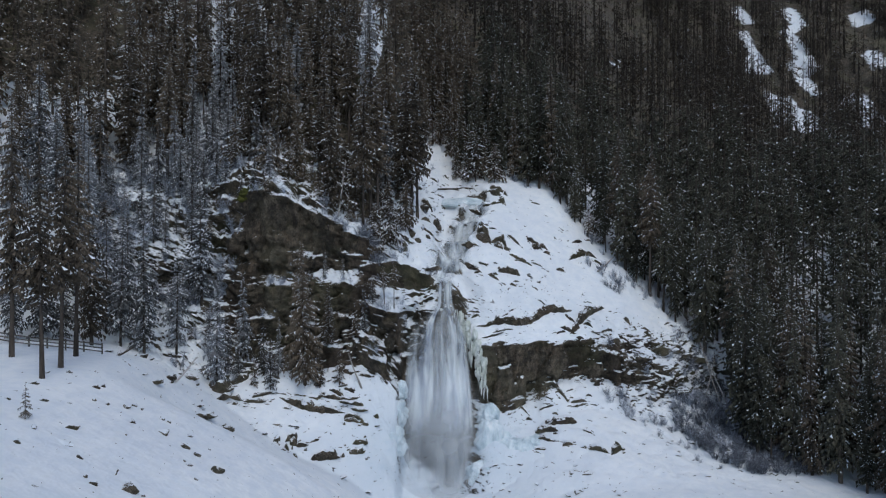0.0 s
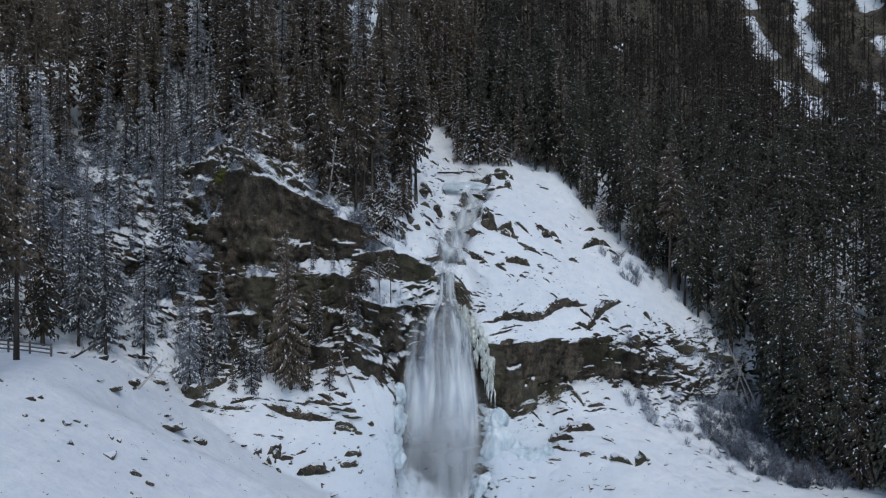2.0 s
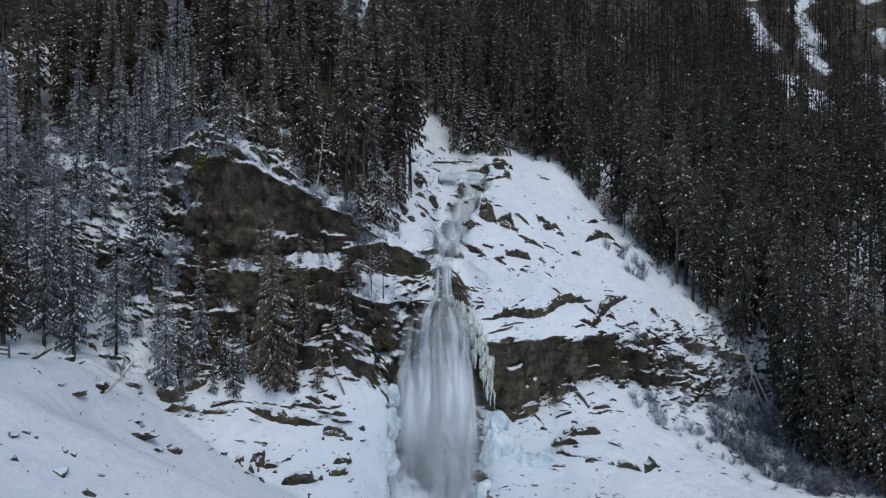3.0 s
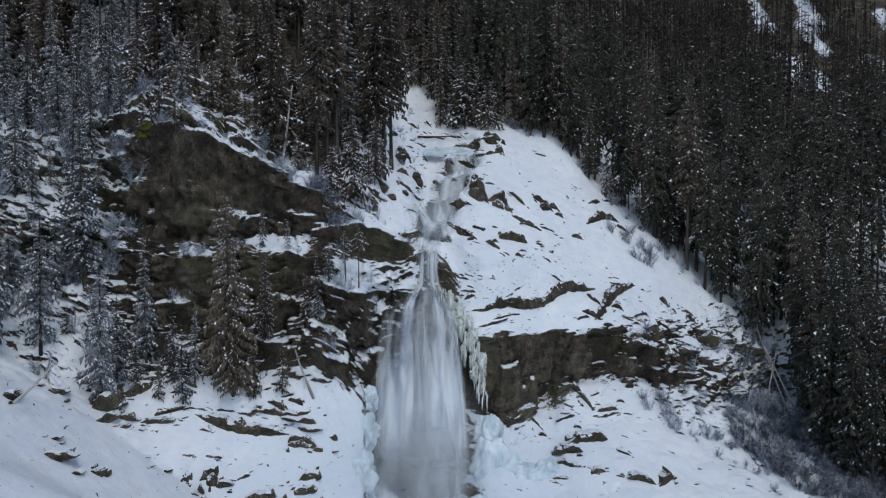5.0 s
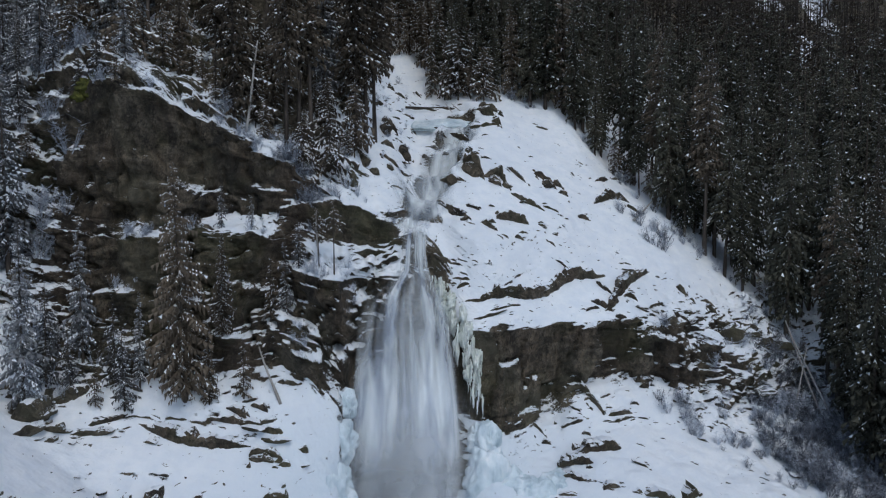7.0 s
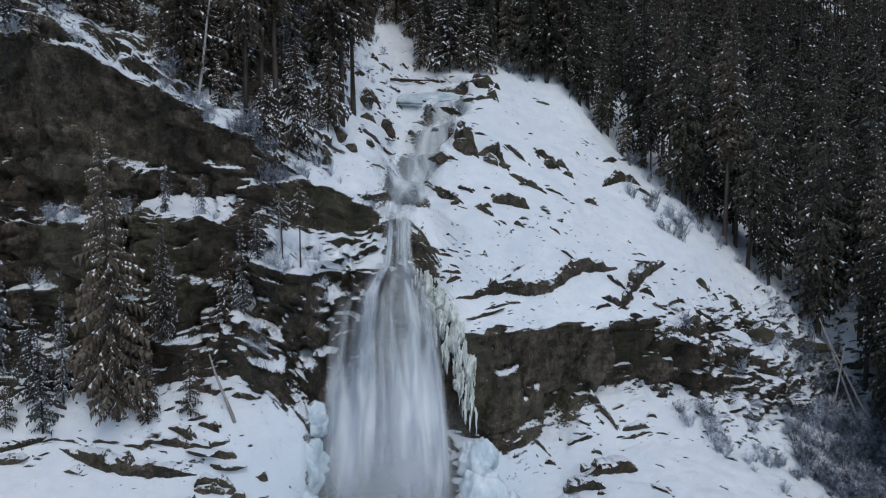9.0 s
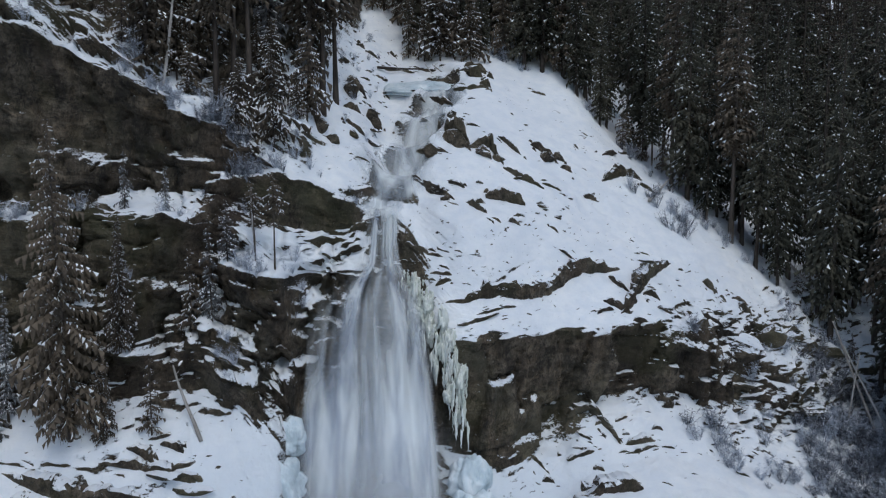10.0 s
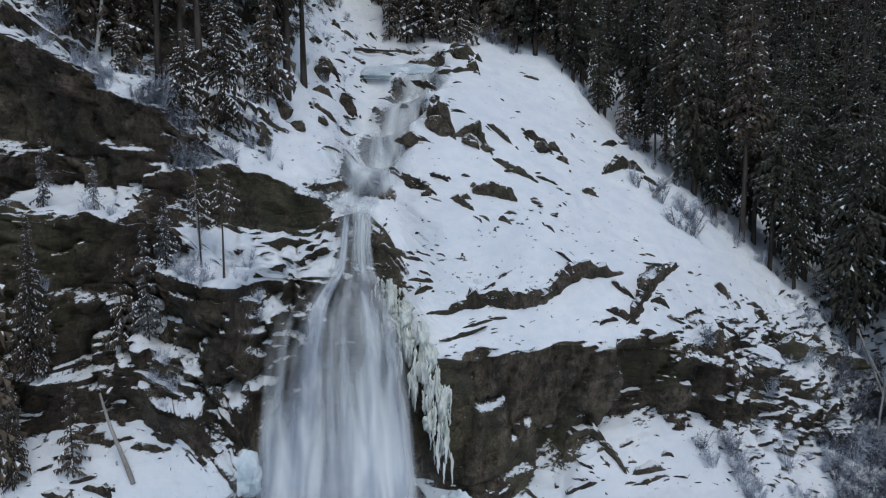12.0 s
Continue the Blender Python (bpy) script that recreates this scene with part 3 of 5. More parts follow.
# ---------------------------------------------------------------- spruces
def spruce_meshes(seed, tall, bare, spread, density, snowy, rows=2.1, segs=4):
    """Trunk, crown and lying snow of one spruce, base at the origin."""
    rnd = random.Random(seed)
    tv, tf = [], []
    n, rings = 7, 6
    lean = rnd.uniform(-0.012, 0.012)
    for r in range(rings):
        f = r / (rings - 1)
        rad = (0.0092 * tall) * (1 - f) ** 0.9 * (1.25 if r == 0 else 1) + 0.01
        for k in range(n):
            a = 2 * math.pi * k / n
            tv.append((rad * math.cos(a) + lean * tall * f * f, rad * math.sin(a), -0.6 + (tall + 0.5) * f))
    for r in range(rings - 1):
        for k in range(n):
            tf.append((r * n + k, r * n + (k + 1) % n, (r + 1) * n + (k + 1) % n, (r + 1) * n + k))
    cv, cf, sv, sf = [], [], [], []
    whorls = int(tall * rows)
    for wi in range(whorls):
        f = bare + (1 - bare) * (wi + rnd.random() * 0.7) / whorls
        rung = tall * f
        g = (f - bare) / (1 - bare)
        reach = spread * ((1 - g) ** 0.75 * min(1.0, 0.55 + 2.2 * g) + 0.03)
        for b in range(max(4, int(density * (0.55 + 0.45 * (1 - g))))):
            a = rnd.uniform(0, 2 * math.pi)
            z0 = min(tall * 0.995, rung + rnd.uniform(-0.45, 0.45) * tall / whorls * 1.6)
            L = reach * rnd.uniform(0.5, 1.2) * (1 + 0.55 * noise.noise(Vector((1.4 * math.cos(a), 1.4 * math.sin(a) + seed * 3.3, z0 * 0.35))))
            c, s = math.cos(a), math.sin(a)
            up = 0.3 * g - 0.12 + rnd.uniform(-0.1, 0.1)
            pts = []
            for q in range(segs + 1):
                e = q / segs
                pts.append(Vector((c * L * e, s * L * e, z0 + L * (up * e - 0.52 * e * e + 0.2 * e ** 3))))
            side = Vector((-s, c, 0))
            lying = max(0.0, 1 + 1.6 * noise.noise(Vector((2.0 * c, 2.0 * s + seed * 1.7, z0 * 0.5))))
            for q in range(segs):
                width = min(0.3, L * 0.62 / segs * (0.5 + 0.5 * math.sin(math.pi * (q + 0.6) / segs))) * rnd.uniform(0.6, 1.4)
                mid = pts[q].lerp(pts[q + 1], 0.75)
                drop = Vector((0, 0, -min(0.24, 0.13 * L) * rnd.uniform(0.4, 1.3) - 0.04))
                for sign in (-1, 1):
                    i = len(cv)
                    edge = mid + side * sign * width + drop
                    cv += [pts[q], pts[q + 1], edge]
                    cf.append((i, i + 1, i + 2) if sign > 0 else (i + 1, i, i + 2))
                    if q and rnd.random() < snowy * 0.5 * lying:
                        k = len(sv)
                        lift = Vector((c * 0.04, s * 0.04, 0.06))
                        low = mid.lerp(edge, rnd.uniform(0.5, 0.95))
                        sv += [pts[q].lerp(pts[q + 1], rnd.uniform(0.0, 0.4)) + lift, pts[q].lerp(pts[q + 1], rnd.uniform(0.7, 1.1)) + lift, low + lift * 0.8]
                        sf.append((k, k + 1, k + 2) if sign > 0 else (k + 1, k, k + 2))
                if q:
                    i = len(cv)
                    cv += [pts[q], pts[q + 1], mid + drop * 2.4 + side * rnd.uniform(-0.1, 0.1)]
                    cf.append((i, i + 1, i + 2))
    return (tv, tf), (cv, cf), (sv, sf)


def spruce(seed, tall, bare, spread, density, snowy, needles, label, rows=2.0, segs=4):
    (tv, tf), (cv, cf), (sv, sf) = spruce_meshes(seed, tall, bare, spread, density, snowy, rows, segs)
    ob = tagged(new("spruce"), label, "tree", "forest spruces")
    part("trunk", mesh_from("trunk", tv, tf, [BARK]), ob)
    part("crown", mesh_from("crown", cv, cf, [needles], True), ob)
    part("branch_snow", mesh_from("branch_snow", sv, sf, [SNOW]), ob, "snow lying on the branches")["kind"] = "stuff"
    return ob


DARK = "tall dark green spruce with flecks of snow on its branches"
TALL = "tall spruce with a long bare trunk and dark snowy crown"
FROST = "pale frosted spruce with snow-laden branches on the rocky slope"
kinds = [
    spruce(1, 24, 0.04, 2.8, 10, 0.4, NEEDLES, DARK),
    spruce(2, 21, 0.07, 2.4, 10, 0.4, NEEDLES, DARK),
    spruce(3, 27, 0.26, 2.7, 9, 0.36, NEEDLES, TALL),
    spruce(4, 23, 0.34, 2.3, 8, 0.36, NEEDLES, TALL),
    spruce(5, 14, 0.05, 2.0, 8, 0.95, FROSTED, FROST),
    spruce(6, 10, 0.04, 1.6, 8, 1.0, FROSTED, FROST),
    spruce(7, 19, 0.05, 2.6, 15, 0.4, NEEDLES, "slim dark spruce growing close before the rock wall", 2.6, 6),
    spruce(8, 6, 0.04, 1.2, 8, 0.9, NEEDLES, "small young spruce dusted with snow on the slope"),
    spruce(9, 6.2, 0.62, 1.0, 7, 0.9, NEEDLES, "thin young spruce with a bare stem on a snowy ledge"),
    spruce(10, 7.5, 0.12, 2.3, 9, 1.0, NEEDLES, "spreading spruce with heavy snow on its branches"),
    spruce(11, 18, 0.06, 2.3, 9, 0.95, HOARY, "tall grey frosted spruce with much snow on its branches"),
    spruce(12, 15, 0.1, 1.9, 8, 0.95, HOARY, "grey frosted spruce with an uneven snowy crown"),
    spruce(13, 25, 0.08, 2.8, 10, 0.22, DARK_NEEDLES, "tall blackish green spruce with snow flecks on its branches"),
    spruce(14, 22, 0.26, 2.5, 9, 0.22, DARK_NEEDLES, "blackish spruce with a bare lower trunk beside the snow slope"),
]
USED = set()


def plant(kind, x, y, size=1.0, z=None, rnd=random.Random(5)):
    wide = size * rnd.uniform(0.88, 1.12)
    turn = pose(x, y, height(x, y) if z is None else z, rnd.uniform(-1.5, 1.5), rnd.uniform(-1.5, 1.5), rnd.uniform(0, 360))
    if kind in USED:
        ob = copy_thing(kinds[kind], Matrix())
    else:
        USED.add(kind)
        ob = kinds[kind]
    ob.matrix_basis = turn @ Matrix.Diagonal((wide, wide, size, 1))
    return ob


def right_edge(y):
    """Where the wood right of the snow slope begins."""
    return np.interp(y, (66, 70, 75, 79, 83, 88, 96, 99, 101, 104, 108, 112, 114, 116, 118.5, 121, 124, 150), (49, 48.5, 46, 42, 38.8, 41.5, 43.4, 41.2, 38.2, 33.6, 30.4, 27, 23, 19.4, 12.5, 5, 2.2, 2))


def left_edge(y):
    """Where the steep wood above the left walls ends towards the stream."""
    return np.interp(y, (89, 93, 97, 104, 112, 128), (-14, -8, -4.6, -5, -5.4, -5.4))


TAKEN = []
BACK = []


def sow(rnd, count, area, pick, gap, size, back=False):
    made = tries = 0
    while made < count and tries < count * 80:
        tries += 1
        spot = area(rnd)
        if spot is None or any((spot[0] - a) ** 2 + (spot[1] - b) ** 2 < gap * gap for a, b in TAKEN):
            continue
        TAKEN.append(spot)
        if back:
            BACK.append((*spot, rnd.uniform(*size)))
        else:
            plant(rnd.choice(pick), *spot, rnd.uniform(*size), rnd=rnd)
        made += 1


def forest():
    """Spruces of the near slopes, each a thing of its own; those standing behind go into the woods."""
    rnd = random.Random(11)
    # single trees: by the fence, before the walls and on the ledges
    by_the_fence_and_wall = (
        (3, -31.7, 50.5, 0.82), (3, -32.7, 54.6, 0.9), (3, -35.0, 60.9, 0.92), (2, -39.5, 58.5, 0.9), (1, -38.8, 70.5, 0.8), (7, -27.6, 42.2, 0.42),
        (11, -20.8, 80.6, 0.5), (5, -21.4, 79.3, 0.7), (7, -11.5, 83.6, 0.9), (6, -17.4, 80.6, 0.95), (11, -25.4, 81.4, 0.75),
        (5, -22.6, 80.6, 0.7), (7, -13.2, 81.4, 0.8), (10, -30.8, 81.5, 0.85), (5, -15.6, 84.6, 0.4), (5, -13.4, 85.4, 0.32),
    )
    on_the_ledges = (
        (5, -10.3, 84.0, 0.65), (5, -9.3, 84.2, 0.42), (6, -14.6, 80.9, 0.42), (6, -15.6, 80.6, 0.34), (7, -2.0, 125.2, 1.3), (1, -3.4, 124.6, 0.6), (0, -0.6, 126.4, 0.6), (1, 1.2, 124.8, 0.6), (0, -2.2, 128.2, 0.7),
        (1, 2.4, 127.2, 0.7), (0, -4.6, 127.4, 0.6), (0, 0.4, 129.4, 0.7), (8, -7.8, 85.2, 0.8), (8, -6.5, 84.8, 1.0), (9, -7.3, 89.4, 1.0),
    )
    at_the_wood_edges = (
        (9, -9.6, 88.9, 0.7), (2, -11.2, 89.6, 0.85), (3, -10.4, 91.1, 0.9), (3, -9.3, 91.4, 0.95), (2, -5.4, 94.6, 0.9), (2, -4.7, 96.0, 1.0),
        (3, -4.0, 99.5, 0.95), (7, 39.0, 101.8, 0.5), (7, 41.2, 97.0, 0.4), (1, 32.4, 109.6, 0.6), (7, 29.8, 112.0, 0.9), (13, 35.8, 106.2, 0.9),
        (13, 38.0, 103.6, 0.85), (13, 40.8, 101.4, 0.8), (13, 44.4, 98.6, 1.0), (7, 5.0, 121.0, 1.2), (9, 3.4, 122.5, 1.3), (9, 7.6, 121.6, 1.2),
    )
    behind_the_pool = (
        (7, 4.2, 118.0, 1.3), (9, 6.0, 117.6, 1.3), (7, 7.6, 118.2, 1.4), (12, 5.2, 119.6, 0.5), (12, 8.6, 119.8, 0.5), (12, 3.0, 120.6, 0.5),
        (9, 9.4, 117.2, 1.0), (7, 2.4, 119.2, 1.2), (12, 6.6, 121.0, 0.6), (12, 10.8, 118.6, 0.5),
    )
    for kind, x, y, size in by_the_fence_and_wall + on_the_ledges + at_the_wood_edges + behind_the_pool:
        TAKEN.append((x, y))
        plant(kind, x, y, size, rnd=rnd)

    def right_front(r, low=94, high=113):
        y = r.uniform(low, high)
        return right_edge(y) + 9 * r.random() ** 1.3, y
    sow(rnd, 44, lambda r: (lambda y: (right_edge(y) + 7 * r.random() ** 1.4, y))(r.uniform(66, 97)), (12, 12, 13, 0), 1.8, (0.5, 1.0))
    sow(rnd, 40, right_front, (12, 13, 13, 12, 3, 7), 1.9, (0.55, 1.08))
    sow(rnd, 34, lambda r: right_front(r, 113, 128), (12, 12, 7, 12, 0), 1.9, (0.5, 1.0))

    def right_back(r):
        x, y = r.uniform(10, 100), r.uniform(68, 152)
        return (x, y) if x > right_edge(y) + 7 else None
    sow(rnd, 380, right_back, (), 2.1, (0.6, 1.15), True)

    def left_front(r):
        y = r.uniform(88.5, 101)
        x = r.uniform(-46, -4)
        return (x, y) if x < left_edge(y) and not (-38 < x < -28 and y < 94) else None
    sow(rnd, 66, left_front, (0, 1, 2, 3, 0, 1, 10), 1.8, (0.45, 0.95))

    # undergrowth on the ledges and along the cliff top
    def cliff_top(r):
        x = r.uniform(-31, -5)
        return x, np.interp(x, (-31, -25, -18, -11, -5), (87.5, 86.5, 88.3, 89.3, 91)) + 4 * r.random()
    sow(rnd, 30, cliff_top, (7, 9, 9, 5, 7), 0.9, (0.45, 1.0))

    def left_back(r):
        x, y = r.uniform(-115, -4), r.uniform(86, 150)
        return (x, y) if x < left_edge(y) and (y > 96 or x < -46) else None
    sow(rnd, 430, left_back, (), 2.3, (0.6, 1.1), True)

    def bank(r):
        x, y = r.uniform(-64, -27), r.uniform(60, 86)
        return (x, y) if y > np.interp(x, (-64, -46, -40, -35, -30, -27), (60, 66, 68.5, 72, 75.5, 77)) and (x < -38 or y < 78) else None
    sow(rnd, 36, bank, (10, 11, 10, 2, 4, 11), 2.3, (0.65, 1.05))
    sow(rnd, 30, lambda r: (r.uniform(-44, -22), r.uniform(79, 85)), (4, 5, 5, 9, 7), 1.7, (0.35, 0.7))
    sow(rnd, 18, lambda r: (r.uniform(-58, -39), r.uniform(82, 90)), (10, 11, 4, 1), 1.6, (0.5, 0.95))
    sow(rnd, 30, lambda r: (r.uniform(-39, -27), r.uniform(79, 97)), (4, 5, 11), 1.5, (0.45, 0.9))
    sow(rnd, 50, lambda r: (r.uniform(-5, 6), r.uniform(131, 150)), (), 2.3, (0.7, 1.0), True)


forest()


def joined_wood(name, label, spots, seeds, rows, density, snowy, segs, needles):
    """Many spruces as one wood, with the snow on their branches."""
    rnd = np.random.RandomState(4)
    base = []
    for seed in seeds:
        (tv, tf), (cv, cf), (sv, sf) = spruce_meshes(seed, 23, 0.12, 2.9, density, snowy, rows, segs)
        quads = np.array(tf)
        trunk = np.array(tv)[np.concatenate([quads[:, :3], quads[:, (0, 2, 3)]]).ravel()]
        snow = np.array([tuple(v) for v in sv])
        base.append((np.array([tuple(v) for v in cv]), trunk, snow))
    heaps = ([], [], [])
    for k, (x, y, size) in enumerate(spots):
        a, wide = rnd.uniform(0, 6.283), size * rnd.uniform(0.85, 1.15)
        turn = np.array([[math.cos(a) * wide, -math.sin(a) * wide, 0], [math.sin(a) * wide, math.cos(a) * wide, 0], [0, 0, size]])
        at = np.array([x, y, height(x, y) - 0.3])
        for heap, piece in zip(heaps, base[k % len(base)]):
            heap.append(piece @ turn.T + at)
    co = np.concatenate([np.concatenate(h) for h in heaps])
    counts = [sum(len(p) for p in h) // 3 for h in heaps]
    me = bpy.data.meshes.new(name)
    me.vertices.add(len(co))
    me.vertices.foreach_set("co", co.ravel())
    me.loops.add(len(co))
    me.loops.foreach_set("vertex_index", np.arange(len(co)))
    me.polygons.add(len(co) // 3)
    me.polygons.foreach_set("loop_start", np.arange(len(co) // 3) * 3)
    me.polygons.foreach_set("material_index", np.repeat(np.arange(3), counts))
    for m in (needles, BARK, SNOW):
        me.materials.append(m)
    me.update(calc_edges=True)
    return tagged(new(name, me), label, "woods", kind="stuff")


joined_wood("spruce_wood", "dense brownish spruce wood flecked with snow above the cliffs", [b for b in BACK if b[0] < 6], (31, 32, 33, 34), 0.95, 7, 0.3, 3, NEEDLES)
joined_wood("spruce_wood", "dense blackish green spruce wood beside the snow slope", [b for b in BACK if b[0] >= 6], (35, 36, 37, 38), 0.95, 7, 0.18, 3, DARK_NEEDLES)


def far_spots():
    rnd = np.random.RandomState(9)
    spots = []
    while len(spots) < 3000:
        y = 126 + 225 * rnd.rand() ** 1.25
        x = rnd.uniform(-0.82, 0.95) * y
        if len(spots) > 2500:
            x, y = rnd.uniform(95, 225), rnd.uniform(235, 335)
        if y < 150 and -95 < x < 100:
            continue
        if in_chute(np.array(x), np.array(y - 3)) > 0.25:
            continue
        spots.append((x, y, rnd.uniform(0.7, 1.2)))
    return spots


joined_wood("mountain_wood", "dark conifer woods covering the mountain behind", far_spots(), (21, 22, 23), 0.42, 5, 0.2, 2, NEEDLES)


# ---------------------------------------------------------------- water
def sheet(name, path, across, down, mat, parent, folds=0.0, seed=0, label=""):
    """A hanging or flowing sheet: path gives centre, half width at each share of the way; uv runs across and down."""
    verts, faces, uvs = [], [], []
    for j in range(down + 1):
        v = j / down
        (cx, cy, cz), half = path(v)
        for i in range(across + 1):
            u = i / across
            d = (2 * u - 1) * half
            fold = folds * noise.noise(Vector((u * 9 + seed * 5.1, v * 1.2, seed * 3.7)))
            belly = 0.25 * half * (1 - (2 * u - 1) ** 2)
            verts.append((cx + d, cy - fold - belly, cz))
            uvs.append((u + seed * 0.0, v))
    for j in range(down):
        for i in range(across):
            a = j * (across + 1) + i
            faces.append((a, a + across + 1, a + across + 2, a + 1))
    me = mesh_from(name, verts, faces, [mat])
    layer = me.uv_layers.new(name="UVMap")
    for loop in me.loops:
        layer.data[loop.index].uv = uvs[loop.vertex_index]
    return part(name, me, parent, label)


def bend(v, *knots):
    """Straight runs between knots (share, value, value, ...)."""
    for a, b in zip(knots, knots[1:]):
        if v <= b[0]:
            f = (v - a[0]) / (b[0] - a[0])
            return [p + (q - p) * f for p, q in zip(a[1:], b[1:])]
    return list(knots[-1][1:])


def waterfall():
    fall = tagged(new("waterfall"), "white waterfall fanning out over the dark rock step", "waterfall")
    for k, (shift, grow, folds) in enumerate(((0.7, 1.0, 0.4), (0.2, 0.98, 0.7), (-0.4, 0.92, 0.9))):
        def path(v, shift=shift, grow=grow):
            x, y, z, half = bend(v, (0, 0.1, 91.8, 22.2, 1.25), (0.1, -0.05, 90.4, 19.4, 1.4), (0.15, -0.1, 89.4, 18.0, 1.65), (0.185, -0.5, 88.0, 17.0, 2.5), (0.225, -0.7, 87.0, 15.9, 3.6), (0.3, -0.75, 85.9, 13.9, 4.2), (0.42, -0.7, 85.0, 10.8, 4.35), (0.6, -0.7, 84.2, 6.0, 4.8), (1.0, -0.7, 83.0, -5.6, 5.7))
            return (x, y + shift * min(1, v * 5), z), half * grow
        sheet("water_veil", path, 56, 80, WATER, fall, folds, k + 1)
    stream = tagged(new("stream"), "grey white stream rushing down a snowy gully", "stream")

    # short cascades, side by side and one below the other
    for k, (x0, y0, x1, y1, half) in enumerate(((5.4, 110.0, 4.8, 104.6, 2.6), (6.4, 109.0, 5.2, 103.6, 1.3), (4.6, 107.0, 3.0, 101.0, 2.2), (4.1, 104.6, 2.3, 98.0, 2.6), (3.4, 100.4, 1.9, 96.4, 1.6), (2.2, 99.8, 0.8, 94.4, 2.2), (1.2, 97.2, 0.1, 91.3, 1.4), (0.2, 95.6, -0.4, 92.0, 0.6))):
        def course(v, x0=x0, y0=y0, x1=x1, y1=y1, half=half, k=k):
            x = x0 + (x1 - x0) * v + 0.5 * noise.noise(Vector((v * 3, k * 4.7, 1)))
            return (x, y0 + (y1 - y0) * v, 0.0), half * (0.8 + 0.5 * v + 0.7 * noise.noise(Vector((v * 4, k * 2.3, 5))))
        run = sheet("cascade", course, 10, 26, STREAM, stream, 0.0, 7 + k)
        for v in run.data.vertices:
            v.co.z = height(v.co.x, v.co.y, 60) + 0.1 + 0.05 * (k % 3)
    for k, (x, y, z, w, h) in enumerate(((-0.9, 81.6, -4.0, 8.0, 3.4), (-0.8, 81.0, 2.0, 7.5, 8.0), (-0.8, 83.0, 5.0, 7.0, 7.0), (1.4, 95.6, 25.2, 2.4, 2.2), (3.0, 100.6, 28.6, 2.4, 2.2))):
        def puff(v, x=x, y=y, z=z, w=w, h=h):
            return (x, y, z + h * (1 - 2 * v)), w
        mist = tagged(new("spray_mist"), "pale drifting spray hanging over the falling water", "mist", kind="stuff")
        sheet("spray", puff, 12, 8, MIST, mist, 0.5, 11 + k)


waterfall()


# ---------------------------------------------------------------- ice beside the fall
def lumpy(name, size, seed, mat, ribs=0.0, detail=4, rough=0.22):
    """A weathered mass: an egg worn by noise, flattened below."""
    bm = bmesh.new()
    bmesh.ops.create_icosphere(bm, subdivisions=detail, radius=1.0)
    for v in bm.verts:
        p = v.co.copy()
        d = 1 + rough * noise.fractal(p * 1.8 + Vector((seed, 0, 0)), 1.0, 2.0, 4)
        d += ribs * noise.noise(Vector((p.x * 7 + seed, p.y * 7, p.z * 0.8)))
        v.co = Vector((p.x * size[0], p.y * size[1], p.z * size[2])) * d
    me = bpy.data.meshes.new(name)
    bm.to_mesh(me)
    bm.free()
    me.materials.append(mat)
    me.polygons.foreach_set("use_smooth", [True] * len(me.polygons))
    return me


for k, (x, y, z, sx, sy, sz) in enumerate(((-6.4, 82.9, 4.4, 1.9, 1.0, 2.0), (-5.7, 83.9, 7.4, 1.1, 0.8, 1.2), (-6.9, 81.4, 1.2, 2.2, 1.2, 2.2), (-8.0, 80.2, -0.8, 2.0, 1.2, 1.7), (6.2, 83.4, 0.6, 2.2, 1.4, 3.0), (8.3, 83.0, -0.6, 2.5, 1.4, 2.4), (5.4, 81.8, -3.0, 2.3, 1.6, 2.2), (10.2, 82.6, -0.6, 2.2, 1.3, 1.8), (7.2, 81.0, -2.8, 2.6, 1.4, 1.8), (6.0, 84.8, 3.6, 1.3, 0.9, 1.9), (12.2, 83.4, 0.4, 1.8, 1.2, 1.2))):
    mound = new("ice_mound", lumpy("ice_mound", (sx, sy, sz), 3.1 * k, FOOT_ICE, 0.08, 5, 0.3))
    mound.location = (x, y, z)
    tagged(mound, "pale bluish mound of frozen spray beside the waterfall's foot", "ice", "ice mounds")


pool = new("frozen_pool", lumpy("frozen_pool", (4.2, 2.6, 0.55), 71.0, FOOT_ICE, 0.05, 5, 0.25))
pool.matrix_basis = pose(3.2, 110.6, height(3.2, 110.6) - 0.05, 22, 0, -8)
tagged(pool, "pale bluish frozen pool under the head of the gully", "ice")


def icicle(parent, x, y, z, long, thick, seed):
    rnd = random.Random(seed)
    verts, faces = [], []
    n, rings = 7, 8
    for r in range(rings):
        f = r / (rings - 1)
        rad = thick * min(1.0, 0.15 + 4 * f) * (1 - f) ** 0.75 * rnd.uniform(0.9, 1.1) + 0.012
        cx, cy = 0.05 * rnd.uniform(-1, 1), 0.05 * rnd.uniform(-1, 1)
        for k in range(n):
            a = 2 * math.pi * k / n
            verts.append((x + cx + rad * math.cos(a) * 1.2, y + cy + rad * math.sin(a), z - long * f))
    for r in range(rings - 1):
        for k in range(n):
            faces.append((r * n + k, (r + 1) * n + k, (r + 1) * n + (k + 1) % n, r * n + (k + 1) % n))
    faces.append(tuple(range(n)))
    part("icicle", mesh_from("icicle", verts, faces, [ICE]), parent)


